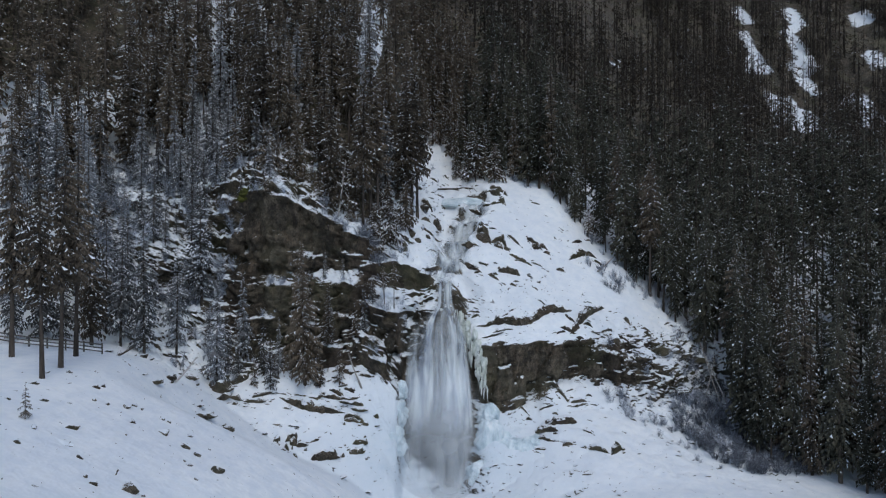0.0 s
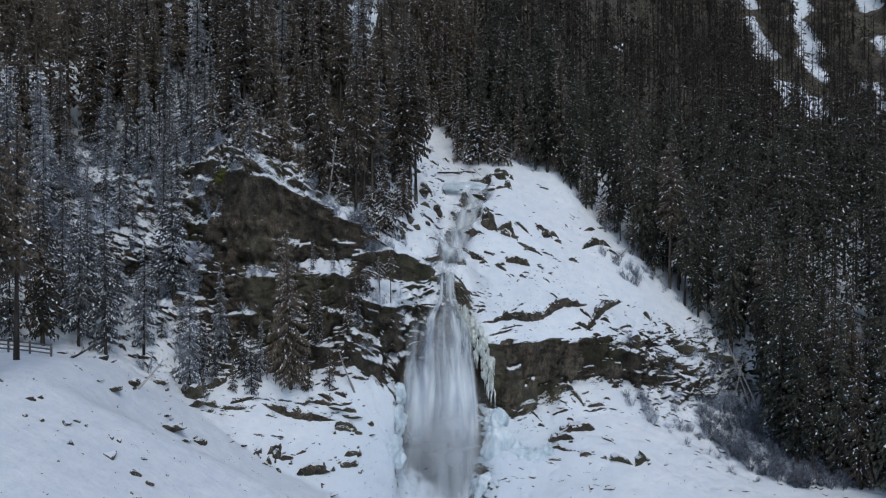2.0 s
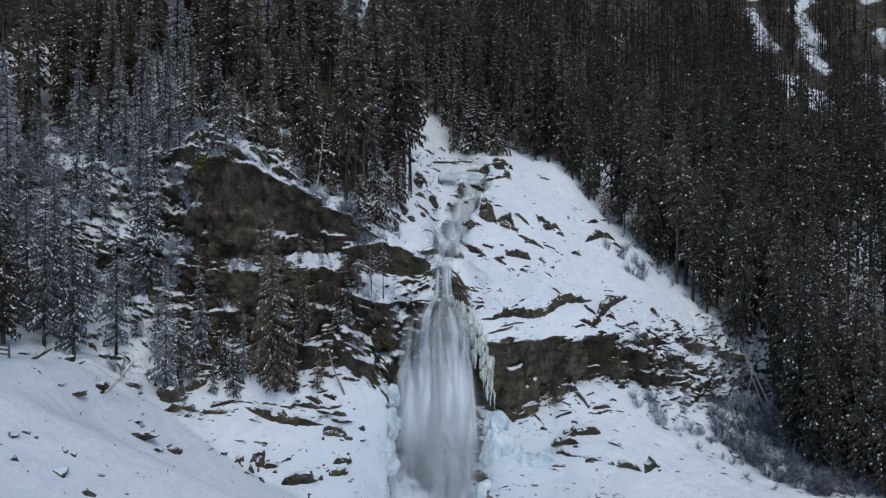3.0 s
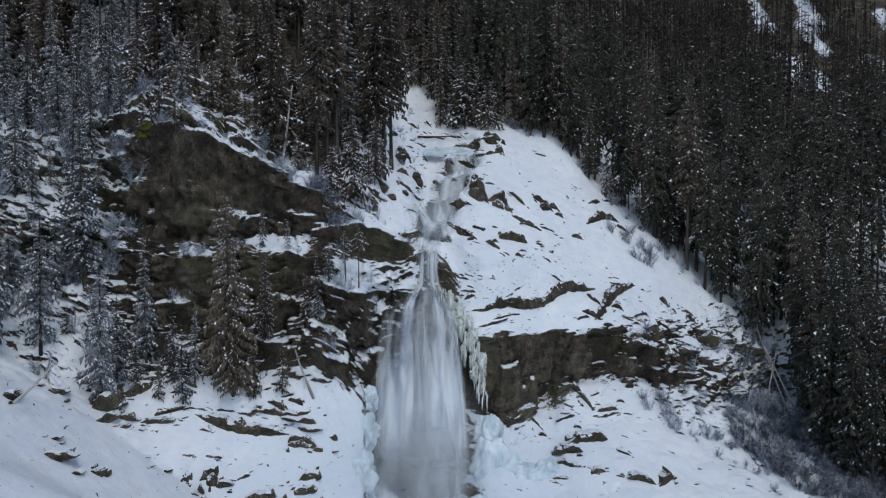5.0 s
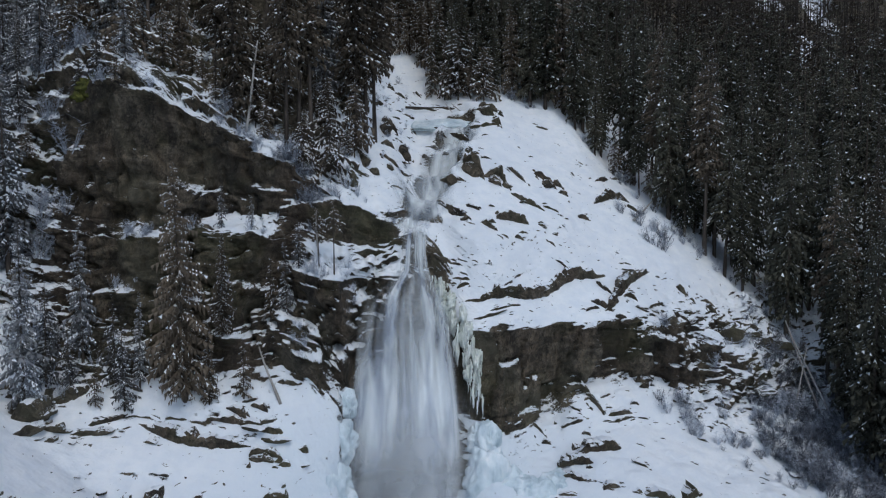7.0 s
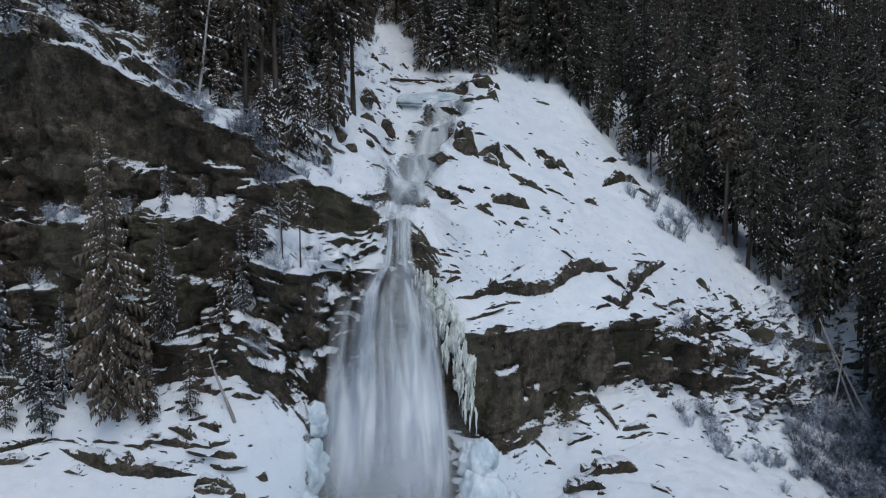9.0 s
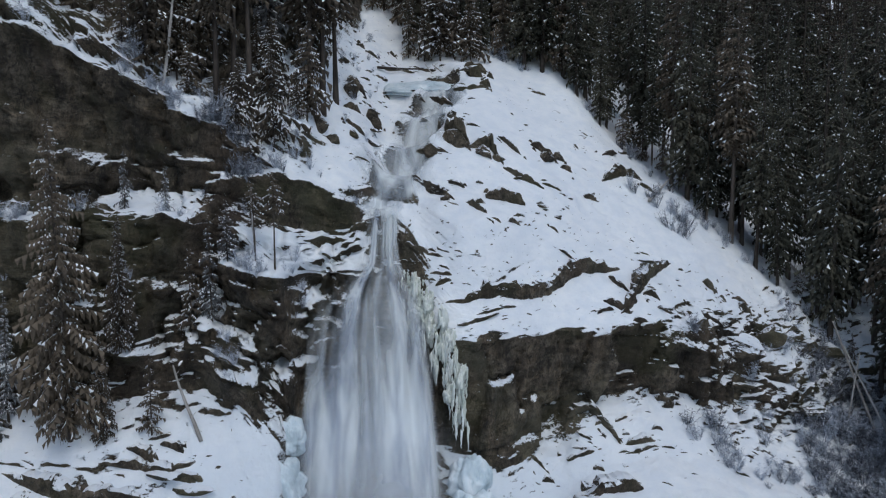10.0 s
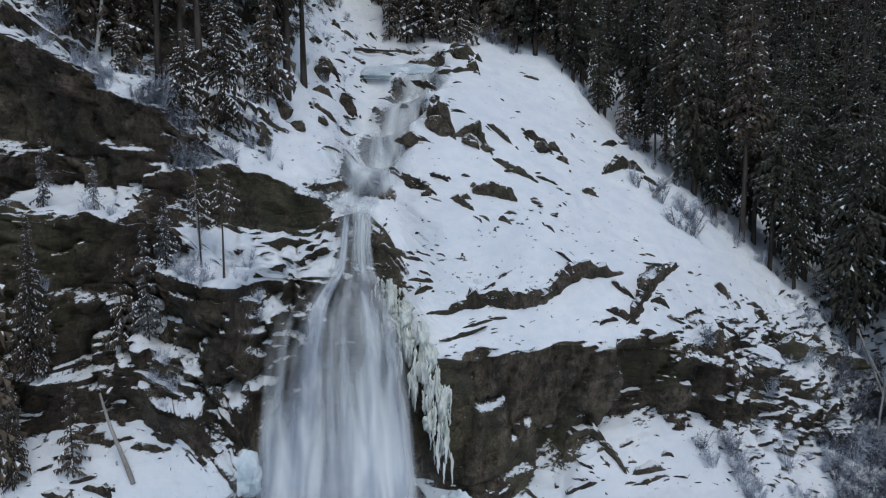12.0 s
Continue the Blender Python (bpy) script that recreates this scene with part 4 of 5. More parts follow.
def ice_curtain():
    ice = tagged(new("ice_curtain"), "greenish white curtain of icicles hanging from the rock edge", "ice")
    rnd = random.Random(3)
    for k in range(190):
        f = rnd.random()
        x, y, z = bend(f, (0, 1.9, 88.3, 17.6), (0.35, 3.2, 87.3, 16.0), (0.7, 4.8, 86.2, 13.2), (1.0, 5.7, 85.5, 11.0))
        drop = rnd.random() ** 1.3 * (3.0 + 1.6 * f)
        icicle(ice, x + rnd.uniform(-0.6, 0.4), y - 0.1 * drop + rnd.uniform(-0.45, 0.25), z - drop + rnd.uniform(-0.2, 0.5), rnd.uniform(0.4, 1.0) + 1.2 * f * rnd.random(), rnd.uniform(0.035, 0.1), 100 + k)
    for k in range(36):
        f = (k + 0.5) / 36
        x, y, z = bend(f, (0, 2.0, 88.3, 17.2), (0.35, 3.2, 87.5, 15.4), (0.7, 4.7, 86.6, 12.6), (1.0, 5.6, 86.0, 9.8))
        me = lumpy("ice_bulge", (rnd.uniform(0.12, 0.34), 0.3, rnd.uniform(0.3, 0.9)), 40 + k, ICE, 0.5, 4, 0.6)
        part("ice_bulge", me, ice).location = (x + rnd.uniform(-0.7, 0.4), y - rnd.uniform(0.1, 0.6), z + 0.5 - 3.4 * rnd.random() ** 1.5)


ice_curtain()


# ---------------------------------------------------------------- rocks
def outcrop_mesh(points, seed, step=0.17):
    """A rib of bedrock along points (place and height): a broken face with a brow, its back running into the slope."""
    rnd = random.Random(seed)
    line, tall = [], []
    for (p, hp), (q, hq) in zip(points, points[1:]):
        n = max(2, int((q - p).length / step))
        for k in range(n):
            line.append(p.lerp(q, k / n))
            tall.append(hp + (hq - hp) * k / n)
    line.append(points[-1][0])
    tall.append(points[-1][1])
    shape = ((-1.5, 0.42), (-0.35, 0.66), (0.1, 0.58), (0.2, 0.3), (0.13, 0.0), (0.05, -0.3), (-0.3, -0.62), (-1.3, -0.8))
    verts, faces = [], []
    count = len(line)
    for k, (c, h) in enumerate(zip(line, tall)):
        jag = 1.0 + 0.5 * noise.noise(c * 1.1 + Vector((seed, 0, 0))) + min(0.45, 0.2 / max(0.2, h)) * noise.noise(c * 3.1 + Vector((0, seed, 0)))
        end = min(1.0, 0.2 + 4.0 * min(k, count - 1 - k) / max(1, count - 1)) ** 0.7
        h = h * jag * end
        for j, (out, up) in enumerate(shape):
            w = 0.8 * noise.noise_vector(c * 1.2 + Vector((j * 1.9, seed, 0))) + 0.5 * noise.noise_vector(c * 3.4 + Vector((j * 2.7, 0, seed)))
            verts.append(c + Vector((0.25 * h * w.x, -h * (out + 0.22 * w.y) + (0.45 if j in (0, 7) else 0), h * (up + 0.3 + 0.2 * w.z))))
    m = len(shape)
    for k in range(count - 1):
        for j in range(m):
            a, b = k * m + j, k * m + (j + 1) % m
            faces += [(a, b, b + m), (a, b + m, a + m)]
    faces += [tuple(range(m))[::-1], tuple(range((count - 1) * m, count * m))]
    return verts, faces


def unit_stone(seed):
    a, b = Vector((-0.5, 0, 0)), Vector((0.5, 0, 0))
    return mesh_from("stone", *outcrop_mesh([(a, 0.3), (Vector((0, 0.05, 0.03)), 0.5), (b, 0.25)], seed, 0.12), [SLAB], True)


SLABS = [unit_stone(k) for k in range(10)]
ROCK_LABELS = {
    "gully": "dark wet rock standing out of the snowy stream gully",
    "default": "dark angular rock slab showing through the snow",
}


def lay_rocks(zone, rows):
    """Each row: place, length, height, turn and tilt of a rib of rock that stands out of the snow."""
    rnd = random.Random(zone)
    label = ROCK_LABELS.get(zone.split("_")[0], ROCK_LABELS["default"])
    for x, y, z, long, tall, yaw, tilt in rows:
        yaw, tilt = max(-40, min(40, yaw)), max(-50, min(50, tilt))
        way = Euler((0, radians(-tilt), radians(yaw))).to_matrix() @ Vector((long / 2, 0, 0))
        here = Vector((x, y, z))
        bow = Vector((0, rnd.uniform(-0.05, 0.05), rnd.uniform(-0.1, 0.1))) * long
        verts, faces = outcrop_mesh([(here - way, tall * 0.8), (here - way * 0.3 + bow, tall * 1.1), (here + way * 0.4 + bow * 0.5, tall * 1.05), (here + way, tall * 0.6)], rnd.random() * 90)
        for _ in range(rnd.randint(1, 3)):      # where the same rib shows again
            f = rnd.uniform(0.7, 1.5) * rnd.choice((-1, 1))
            c = here + way * f + Vector((0, rnd.uniform(-0.7, 0.7), 0))
            c.z = height(c.x, c.y, c.z + 1.5)
            if abs(c.z - here.z) > 1.2:
                continue
            half = way * rnd.uniform(0.12, 0.35)
            more, extra = outcrop_mesh([(c - half, tall * 0.25), (c, tall * rnd.uniform(0.3, 0.6)), (c + half, tall * 0.2)], rnd.random() * 90)
            faces += [tuple(i + len(verts) for i in g) for g in extra]
            verts += more
        me = mesh_from("rock_slab", verts, faces, [SLAB], True)
        tagged(new("rock_slab", me), label, "rock", "rock slabs in the snow")


def rock_band(zone, row):
    """A longer rib of rock through several places, each with the height of its face."""
    me = mesh_from('rock_band', *outcrop_mesh([(Vector(p[:3]), p[3] * (1.3 if zone.startswith('slab') else 0.8 if zone.startswith('step') else 1.15)) for p in row], sum(map(ord, zone)) * 0.13, 0.16), [SLAB], True)
    tagged(new("rock_band", me), "long dark band of layered rock breaking through the snow", "rock", "rock bands on the slope")


lay_rocks('gully', [(-1.0, 102.0, 29.4, 1.7, 1.13, 30, 0), (6.3, 98.7, 27.8, 2.9, 1.84, -36, -30), (9.4, 112.0, 36.3, 2.4, 1.02, -9, -16), (10.2, 108.7, 34.1, 1.7, 0.65, -52, -49), (9.0, 107.7, 33.6, 2.4, 0.42, 24, 3), (4.4, 97.1, 26.6, 2.4, 0.59, -31, -9), (3.8, 97.5, 26.3, 2.4, 0.43, -32, -15), (2.8, 106.3, 30.6, 1.1, 0.51, -8, -25), (5.3, 106.5, 31.9, 3.3, 0.77, -32, -18), (6.9, 102.0, 29.8, 0.8, 0.23, -15, -8), (0.1, 109.3, 32.9, 1.0, 0.38, -37, -38), (-1.1, 104.1, 30.8, 1.7, 0.44, 35, -39), (1.4, 103.0, 29.3, 1.1, 0.38, -34, -25)])
lay_rocks('dome', [(11.1, 100.4, 27.3, 3.0, 0.37, -38, -35), (14.5, 101.7, 26.7, 2.9, 0.76, -17, -33), (16.1, 102.0, 26.1, 1.3, 0.67, 19, -20), (16.5, 101.2, 25.2, 1.3, 0.38, 17, -23), (14.4, 97.7, 23.6, 2.0, 0.26, 22, -19), (22.5, 107.7, 27.0, 2.5, 0.44, 31, 11), (25.1, 111.0, 27.4, 1.3, 0.35, 31, 11), (18.4, 99.9, 22.6, 1.7, 0.42, 30, -15), (16.3, 112.8, 34.0, 1.6, 0.29, -11, -15), (8.0, 101.2, 29.1, 1.4, 0.23, 9, -6), (18.6, 105.8, 27.6, 0.7, 0.21, -35, -38), (25.6, 105.5, 23.6, 1.4, 0.53, -11, -29)])
lay_rocks('hump', [(5.9, 94.1, 23.7, 1.4, 0.40, -19, -18), (9.7, 93.4, 22.4, 3.4, 0.98, 13, -11), (7.2, 91.7, 21.8, 2.0, 0.53, -34, -25), (8.6, 90.8, 21.0, 0.8, 0.22, 3, -29), (10.6, 92.3, 21.2, 1.2, 0.27, 28, -6), (10.1, 91.6, 20.7, 1.2, 0.30, 28, -17), (2.8, 94.9, 24.2, 1.1, 0.24, -35, -27), (5.5, 92.1, 22.2, 1.1, 0.19, -33, -20), (13.5, 93.3, 20.1, 1.0, 0.28, 0, -34), (11.7, 92.7, 20.7, 0.7, 0.19, 32, 16), (4.3, 90.4, 20.0, 0.6, 0.14, -32, -14), (21.4, 97.9, 18.9, 0.6, 0.14, -10, -20), (5.6, 89.0, 18.8, 0.6, 0.14, -22, -16)])
lay_rocks('lip_side', [(2.7, 90.2, 18.9, 2.3, 0.40, -27, -20), (3.6, 89.7, 18.5, 2.1, 0.32, -22, -8), (4.4, 88.8, 17.1, 1.7, 0.49, -12, -6), (4.5, 88.5, 16.6, 1.2, 0.35, 2, 19), (2.0, 91.1, 20.3, 1.1, 0.22, 126, 51), (3.0, 89.6, 18.0, 1.0, 0.29, -45, -43), (4.6, 89.5, 18.8, 1.2, 0.21, -32, -17), (1.3, 90.9, 19.4, 0.9, 0.26, -38, -50), (4.6, 88.9, 17.7, 0.8, 0.21, -19, -21)])
lay_rocks('slab_band', [(10.2, 89.5, 16.0, 2.4, 0.29, 30, 7), (13.7, 91.2, 16.8, 2.9, 0.27, 24, 13), (14.4, 92.4, 18.1, 1.8, 0.20, -5, -37), (16.6, 89.6, 14.2, 1.4, 0.31, 15, 9), (8.4, 87.9, 14.8, 2.8, 0.21, 22, 2)])
lay_rocks('upper', [(-2.6, 105.1, 33.0, 2.9, 1.11, -29, -43), (-2.2, 97.5, 28.5, 2.1, 0.60, 36, -31), (4.3, 115.9, 36.9, 3.3, 0.30, -31, -8), (1.3, 114.5, 36.6, 4.1, 0.29, 31, 2), (-1.5, 114.3, 38.2, 1.3, 0.35, 27, -28), (-2.8, 115.2, 39.4, 1.6, 0.48, -44, -42), (0.7, 119.1, 39.2, 1.6, 0.38, -44, -43), (-2.6, 100.4, 30.4, 1.6, 0.55, 33, -20), (-0.6, 111.2, 35.2, 1.2, 0.28, 33, -20), (-1.1, 98.5, 27.3, 1.7, 0.26, 31, -12), (-1.5, 94.7, 25.7, 1.4, 0.20, 32, -15)])
lay_rocks('slab_end', [(20.8, 91.5, 15.0, 1.4, 0.41, -4, -23), (6.8, 86.8, 14.3, 3.2, 0.27, 19, 11), (7.7, 87.5, 14.7, 2.2, 0.21, 24, 8), (19.3, 89.6, 13.3, 1.7, 0.35, 1, -7), (20.3, 89.5, 13.1, 2.6, 0.39, 28, 0), (17.3, 88.9, 13.0, 2.1, 0.34, 24, 10), (22.4, 91.4, 13.7, 2.5, 0.21, 29, -23), (24.5, 92.8, 13.2, 1.1, 0.35, -13, -28), (25.8, 96.8, 16.2, 1.7, 0.19, 31, 9)])
lay_rocks('broken_a', [(27.8, 96.6, 14.9, 1.4, 0.57, -39, -36), (28.9, 96.2, 13.9, 0.9, 0.29, -5, -41), (30.8, 96.9, 13.6, 1.7, 0.39, 6, -23), (30.9, 96.1, 12.8, 1.6, 0.64, -4, -37), (26.2, 92.8, 12.7, 2.0, 0.44, -31, -21), (25.3, 92.3, 12.1, 1.7, 0.31, 23, -18), (28.8, 94.1, 12.2, 2.1, 0.37, 22, -11), (31.7, 95.7, 11.6, 2.1, 0.69, 34, -25), (34.9, 96.5, 11.3, 3.4, 0.46, 14, -14), (31.9, 94.7, 10.2, 3.1, 0.34, 30, -3), (30.5, 93.9, 10.1, 2.6, 0.33, -3, -43), (29.2, 95.5, 12.9, 1.2, 0.29, -5, -19)])
lay_rocks('broken_b', [(24.5, 91.4, 11.2, 2.4, 0.64, 32, -17), (22.4, 89.9, 11.7, 1.2, 0.33, -5, 7), (21.3, 89.7, 11.6, 1.0, 0.40, 32, -18), (22.7, 91.0, 9.5, 1.2, 0.85, 34, -25), (29.1, 91.9, 7.2, 3.0, 0.46, -9, -17), (26.9, 92.2, 7.2, 2.2, 0.59, -18, -39), (26.0, 91.9, 6.6, 3.2, 0.36, 3, 1), (27.5, 91.5, 5.8, 1.9, 0.27, 8, 6), (36.2, 95.6, 9.3, 3.7, 0.83, 31, 10), (34.5, 92.7, 6.5, 2.9, 0.74, 27, 14), (34.1, 93.5, 8.8, 1.0, 0.44, 32, 18)])
lay_rocks('apron_a', [(14.5, 88.9, 6.8, 2.0, 0.50, 4, 20), (15.7, 88.8, 6.7, 1.8, 0.59, -29, -36), (16.3, 88.2, 5.9, 2.0, 0.51, -39, -45), (18.6, 87.6, 4.9, 2.4, 0.44, 6, 5), (17.6, 88.8, 6.3, 1.2, 0.24, 19, 13), (14.6, 87.7, 5.5, 1.0, 0.23, -10, -25), (14.3, 87.2, 4.7, 1.3, 0.23, -18, -13), (20.2, 88.4, 5.6, 0.9, 0.24, 8, -8), (20.7, 87.5, 4.6, 1.0, 0.16, 5, -10)])
lay_rocks('apron_b', [(15.8, 84.4, 2.8, 3.8, 0.89, 1, 7), (13.6, 83.6, 2.0, 2.9, 0.71, -6, 8), (13.9, 82.3, 1.3, 2.7, 0.48, -22, -10), (18.5, 87.2, 4.6, 2.7, 0.40, 11, 9), (14.1, 86.9, 4.4, 2.0, 0.40, 0, 19), (19.5, 79.6, 0.7, 2.6, 0.59, -17, -9), (21.6, 79.4, 0.7, 1.8, 0.70, 25, 16), (15.9, 81.1, 1.0, 1.4, 0.37, -1, 8), (12.5, 81.4, 0.4, 1.6, 0.27, -10, 0), (18.9, 82.8, 2.2, 1.4, 0.22, -25, -18), (11.6, 86.1, 2.9, 0.9, 0.34, 0, -9), (11.0, 86.7, 4.1, 1.4, 0.34, -14, -44), (15.2, 86.1, 3.7, 0.7, 0.28, -17, -12)])
lay_rocks('ledge_a', [(-24.9, 80.4, 10.1, 4.0, 0.80, 24, 16), (-25.5, 79.2, 9.4, 2.7, 1.05, 32, 18), (-23.7, 81.5, 11.5, 3.1, 0.59, 11, 11), (-21.6, 82.2, 12.5, 2.2, 0.64, -2, -22), (-20.4, 81.3, 11.0, 3.5, 0.78, -4, -21), (-22.4, 78.3, 7.9, 2.6, 0.46, 24, 12), (-26.3, 76.8, 8.7, 2.0, 0.56, 32, 18), (-26.0, 74.3, 8.4, 2.4, 0.54, 31, 12), (-24.8, 76.4, 7.9, 1.7, 0.30, 27, -8), (-23.1, 77.2, 7.4, 2.6, 0.35, 20, 1), (-21.3, 80.5, 9.7, 1.8, 0.42, -6, -17), (-27.2, 77.8, 9.6, 2.6, 0.42, 23, -11)])
lay_rocks('ledge_b', [(-10.5, 80.8, 7.1, 2.5, 0.45, 27, -1), (-13.5, 80.5, 7.7, 2.0, 0.50, -11, -28), (-11.1, 79.0, 4.9, 2.3, 0.54, 13, -9), (-9.6, 79.5, 3.7, 2.6, 0.55, 25, -35), (-8.2, 80.6, 2.1, 1.4, 0.56, 35, -29), (-7.0, 81.2, 0.5, 2.8, 0.52, 31, -7), (-10.2, 77.4, 2.2, 2.0, 0.54, 31, 10), (-17.9, 75.1, 3.4, 1.5, 0.87, 24, 14), (-19.3, 74.6, 3.6, 0.8, 0.39, 0, -33), (16.6, 87.9, 5.6, 1.9, 0.52, -52, -49)])
lay_rocks('wall_foot', [(-7.4, 84.6, 9.7, 1.4, 0.31, 20, 10), (-8.5, 83.8, 8.6, 1.5, 0.44, 30, 9), (-6.4, 84.8, 8.7, 0.9, 0.28, 18, 8), (-11.9, 82.7, 12.1, 0.6, 0.40, -9, 32), (-10.9, 83.2, 11.4, 1.1, 0.27, 18, 10), (-9.3, 83.7, 11.0, 0.6, 0.30, 25, 6), (-11.9, 80.9, 8.0, 1.4, 0.53, 0, -22), (-12.7, 81.2, 8.6, 1.2, 0.20, 11, 9), (-8.1, 84.6, 11.3, 1.9, 0.54, 3, -29), (-6.0, 84.5, 12.8, 1.2, 0.26, 31, -32), (-0.1, 88.8, 13.1, 1.9, 0.29, 32, -18)])
lay_rocks('slope_a', [(-19.4, 74.2, 3.6, 0.5, 0.4, 0, -30), (-16.6, 74.9, 2.8, 1.5, 0.5, 10, 8), (-13.9, 74.6, 1.3, 3.7, 0.8, 12, 6), (-10.4, 76.4, 1.4, 2.1, 0.8, 15, 10), (-11.3, 78.8, 4.7, 1.8, 0.6, 10, -12), (-8.9, 77.1, 0.0, 1.4, 0.8, 15, -20), (-15.4, 75.8, 3.1, 1.4, 0.25, 25, 20), (-22.7, 66.9, 7.0, 0.9, 0.4, 5, -10), (-24.7, 65.5, 8.6, 2.7, 0.55, 8, 4), (-25.9, 67.6, 9.3, 0.8, 0.2, 10, 5)])
lay_rocks('slope_b', [(-25.0, 76.1, 8.1, 1.4, 0.35, 10, -5), (-22.6, 77.4, 7.4, 2.1, 0.35, 8, 4), (-22.2, 78.7, 8.2, 2.2, 0.4, 6, 5), (-26.6, 76.0, 8.8, 2.1, 1.1, 12, 8), (-29.3, 73.9, 10.9, 1.7, 0.45, 8, 0), (-29.0, 67.8, 12.2, 1.0, 0.4, 5, 4), (-28.6, 63.4, 12.6, 1.2, 0.35, 10, 8), (-34.3, 69.9, 13.9, 3.2, 0.4, 25, -9), (-33.9, 70.4, 13.6, 2.4, 0.45, 30, 30), (16.6, 87.9, 5.6, 1.9, 0.5, -40, -40)])
rock_band('slab_band', [(4.1, 87.8, 15.2, 0.28), (5.8, 87.6, 15.3, 0.41), (7.2, 87.9, 15.6, 0.83), (9.1, 88.7, 15.5, 1.00), (11.0, 89.4, 15.2, 0.88), (12.5, 90.1, 15.6, 0.97), (14.0, 91.0, 16.3, 1.00), (15.4, 91.8, 16.9, 1.02), (17.1, 92.3, 16.8, 0.88), (18.8, 93.2, 16.9, 0.33)])
rock_band('slab_arm', [(17.8, 89.7, 14.0, 0.46), (18.9, 90.5, 14.4, 1.03), (19.7, 91.5, 15.2, 1.13), (20.9, 92.5, 16.0, 1.00), (22.4, 94.3, 16.6, 0.70), (24.5, 96.8, 17.0, 0.37)])
rock_band('slab_foot', [(16.6, 90.2, 14.9, 0.23), (17.6, 90.0, 14.4, 0.47), (18.5, 89.8, 14.0, 0.39)])
rock_band('slab_link', [(17.6, 92.0, 16.4, 0.32), (18.2, 91.4, 15.8, 0.44), (19.0, 91.3, 15.3, 0.24)])
rock_band('step_long', [(-20.2, 78.8, 7.6, 0.41), (-18.6, 78.6, 6.8, 1.21), (-16.4, 78.6, 6.0, 1.40), (-14.3, 78.9, 5.7, 1.00), (-12.2, 79.3, 5.6, 0.40)])
rock_band('step_low', [(-15.6, 79.9, 7.6, 0.40), (-13.6, 80.1, 7.2, 0.65), (-11.8, 80.0, 6.6, 0.90), (-10.0, 80.4, 5.7, 0.90), (-8.8, 81.2, 4.7, 0.41)])
rock_band('dome_edge', [(7.0, 97.7, 26.9, 0.52), (9.2, 99.0, 27.0, 0.97), (10.2, 97.6, 25.4, 0.52)])
rock_band('dome_rib', [(10.1, 97.3, 25.2, 0.34), (11.4, 96.7, 24.3, 0.55), (13.5, 96.8, 23.4, 0.34)])
rock_band('hump_rib', [(2.5, 95.0, 24.1, 0.32), (4.0, 94.0, 23.2, 0.59), (5.6, 92.5, 22.5, 0.34)])
rock_band('dome_knob', [(20.3, 102.8, 24.2, 0.40), (22.1, 104.6, 24.6, 1.03), (24.2, 106.3, 24.8, 0.97), (25.7, 106.9, 24.4, 0.33)])
rock_band('big_right', [(25.7, 92.2, 9.8, 0.53), (27.3, 91.9, 9.6, 1.25), (29.7, 93.0, 8.3, 1.50), (30.3, 92.1, 7.9, 0.65)])
rock_band('right_rib', [(29.6, 94.0, 12.0, 0.56), (32.4, 95.7, 11.1, 0.99), (34.8, 95.6, 10.3, 0.51)])


def strew_stones(count):
    """Small dark stones and frozen tufts that the snow leaves bare."""
    rnd = random.Random(41)
    made = 0
    while made < count:
        x, y = rnd.uniform(-30, 42), rnd.uniform(72, 116)
        if made > count * 0.8:
            x, y = rnd.uniform(-5, 3), rnd.uniform(97, 121)
        elif not (x > 5 or (y < 82 and x < -8)) or x > right_edge(y) - 1 or (y > 97 and rnd.random() < 0.75):
            continue
        if made <= count * 0.8 and value_noise(np.array([x * 0.22]), np.array([y * 0.22]), np.array([0.5]))[0] < rnd.uniform(-0.5, 0.5):
            continue
        k = rnd.uniform(0.2, 0.6) * (1.4 if rnd.random() < 0.15 else 1)
        ob = new("stone", rnd.choice(SLABS))
        ob.matrix_basis = pose(x, y, height(x, y) - 0.02, rnd.uniform(-15, 15), rnd.uniform(-30, 30), rnd.uniform(-35, 35)) @ Matrix.Diagonal((k * rnd.uniform(1.0, 2.2), k, k * 0.6, 1))
        tagged(ob, "small dark stone bare of snow on the slope", "stone", "small stones in the snow")
        made += 1


strew_stones(300)


def boulder_mesh(seed):
    """A worn block, flattened below and cut by a few planes."""
    rnd = random.Random(seed)
    bm = bmesh.new()
    bmesh.ops.create_icosphere(bm, subdivisions=3, radius=0.5)
    cuts = [(Vector((rnd.uniform(-1, 1), rnd.uniform(-1, 0.4), rnd.uniform(-0.4, 1))).normalized(), rnd.uniform(0.16, 0.36)) for _ in range(8)]
    for v in bm.verts:
        p = v.co * (1 + 0.5 * noise.noise(v.co * 2.2 + Vector((seed * 7.1, 0, 0))))
        for way, far in cuts:
            over = p.dot(way) - far
            if over > 0:
                p -= way * over * 0.9
        v.co = p + 0.03 * noise.noise_vector(p * 9 + Vector((0, seed * 3.0, 0)))
    me = bpy.data.meshes.new("boulder")
    bm.to_mesh(me)
    bm.free()
    me.materials.append(SLAB)
    return me


BOULDERS = [boulder_mesh(k) for k in range(8)]


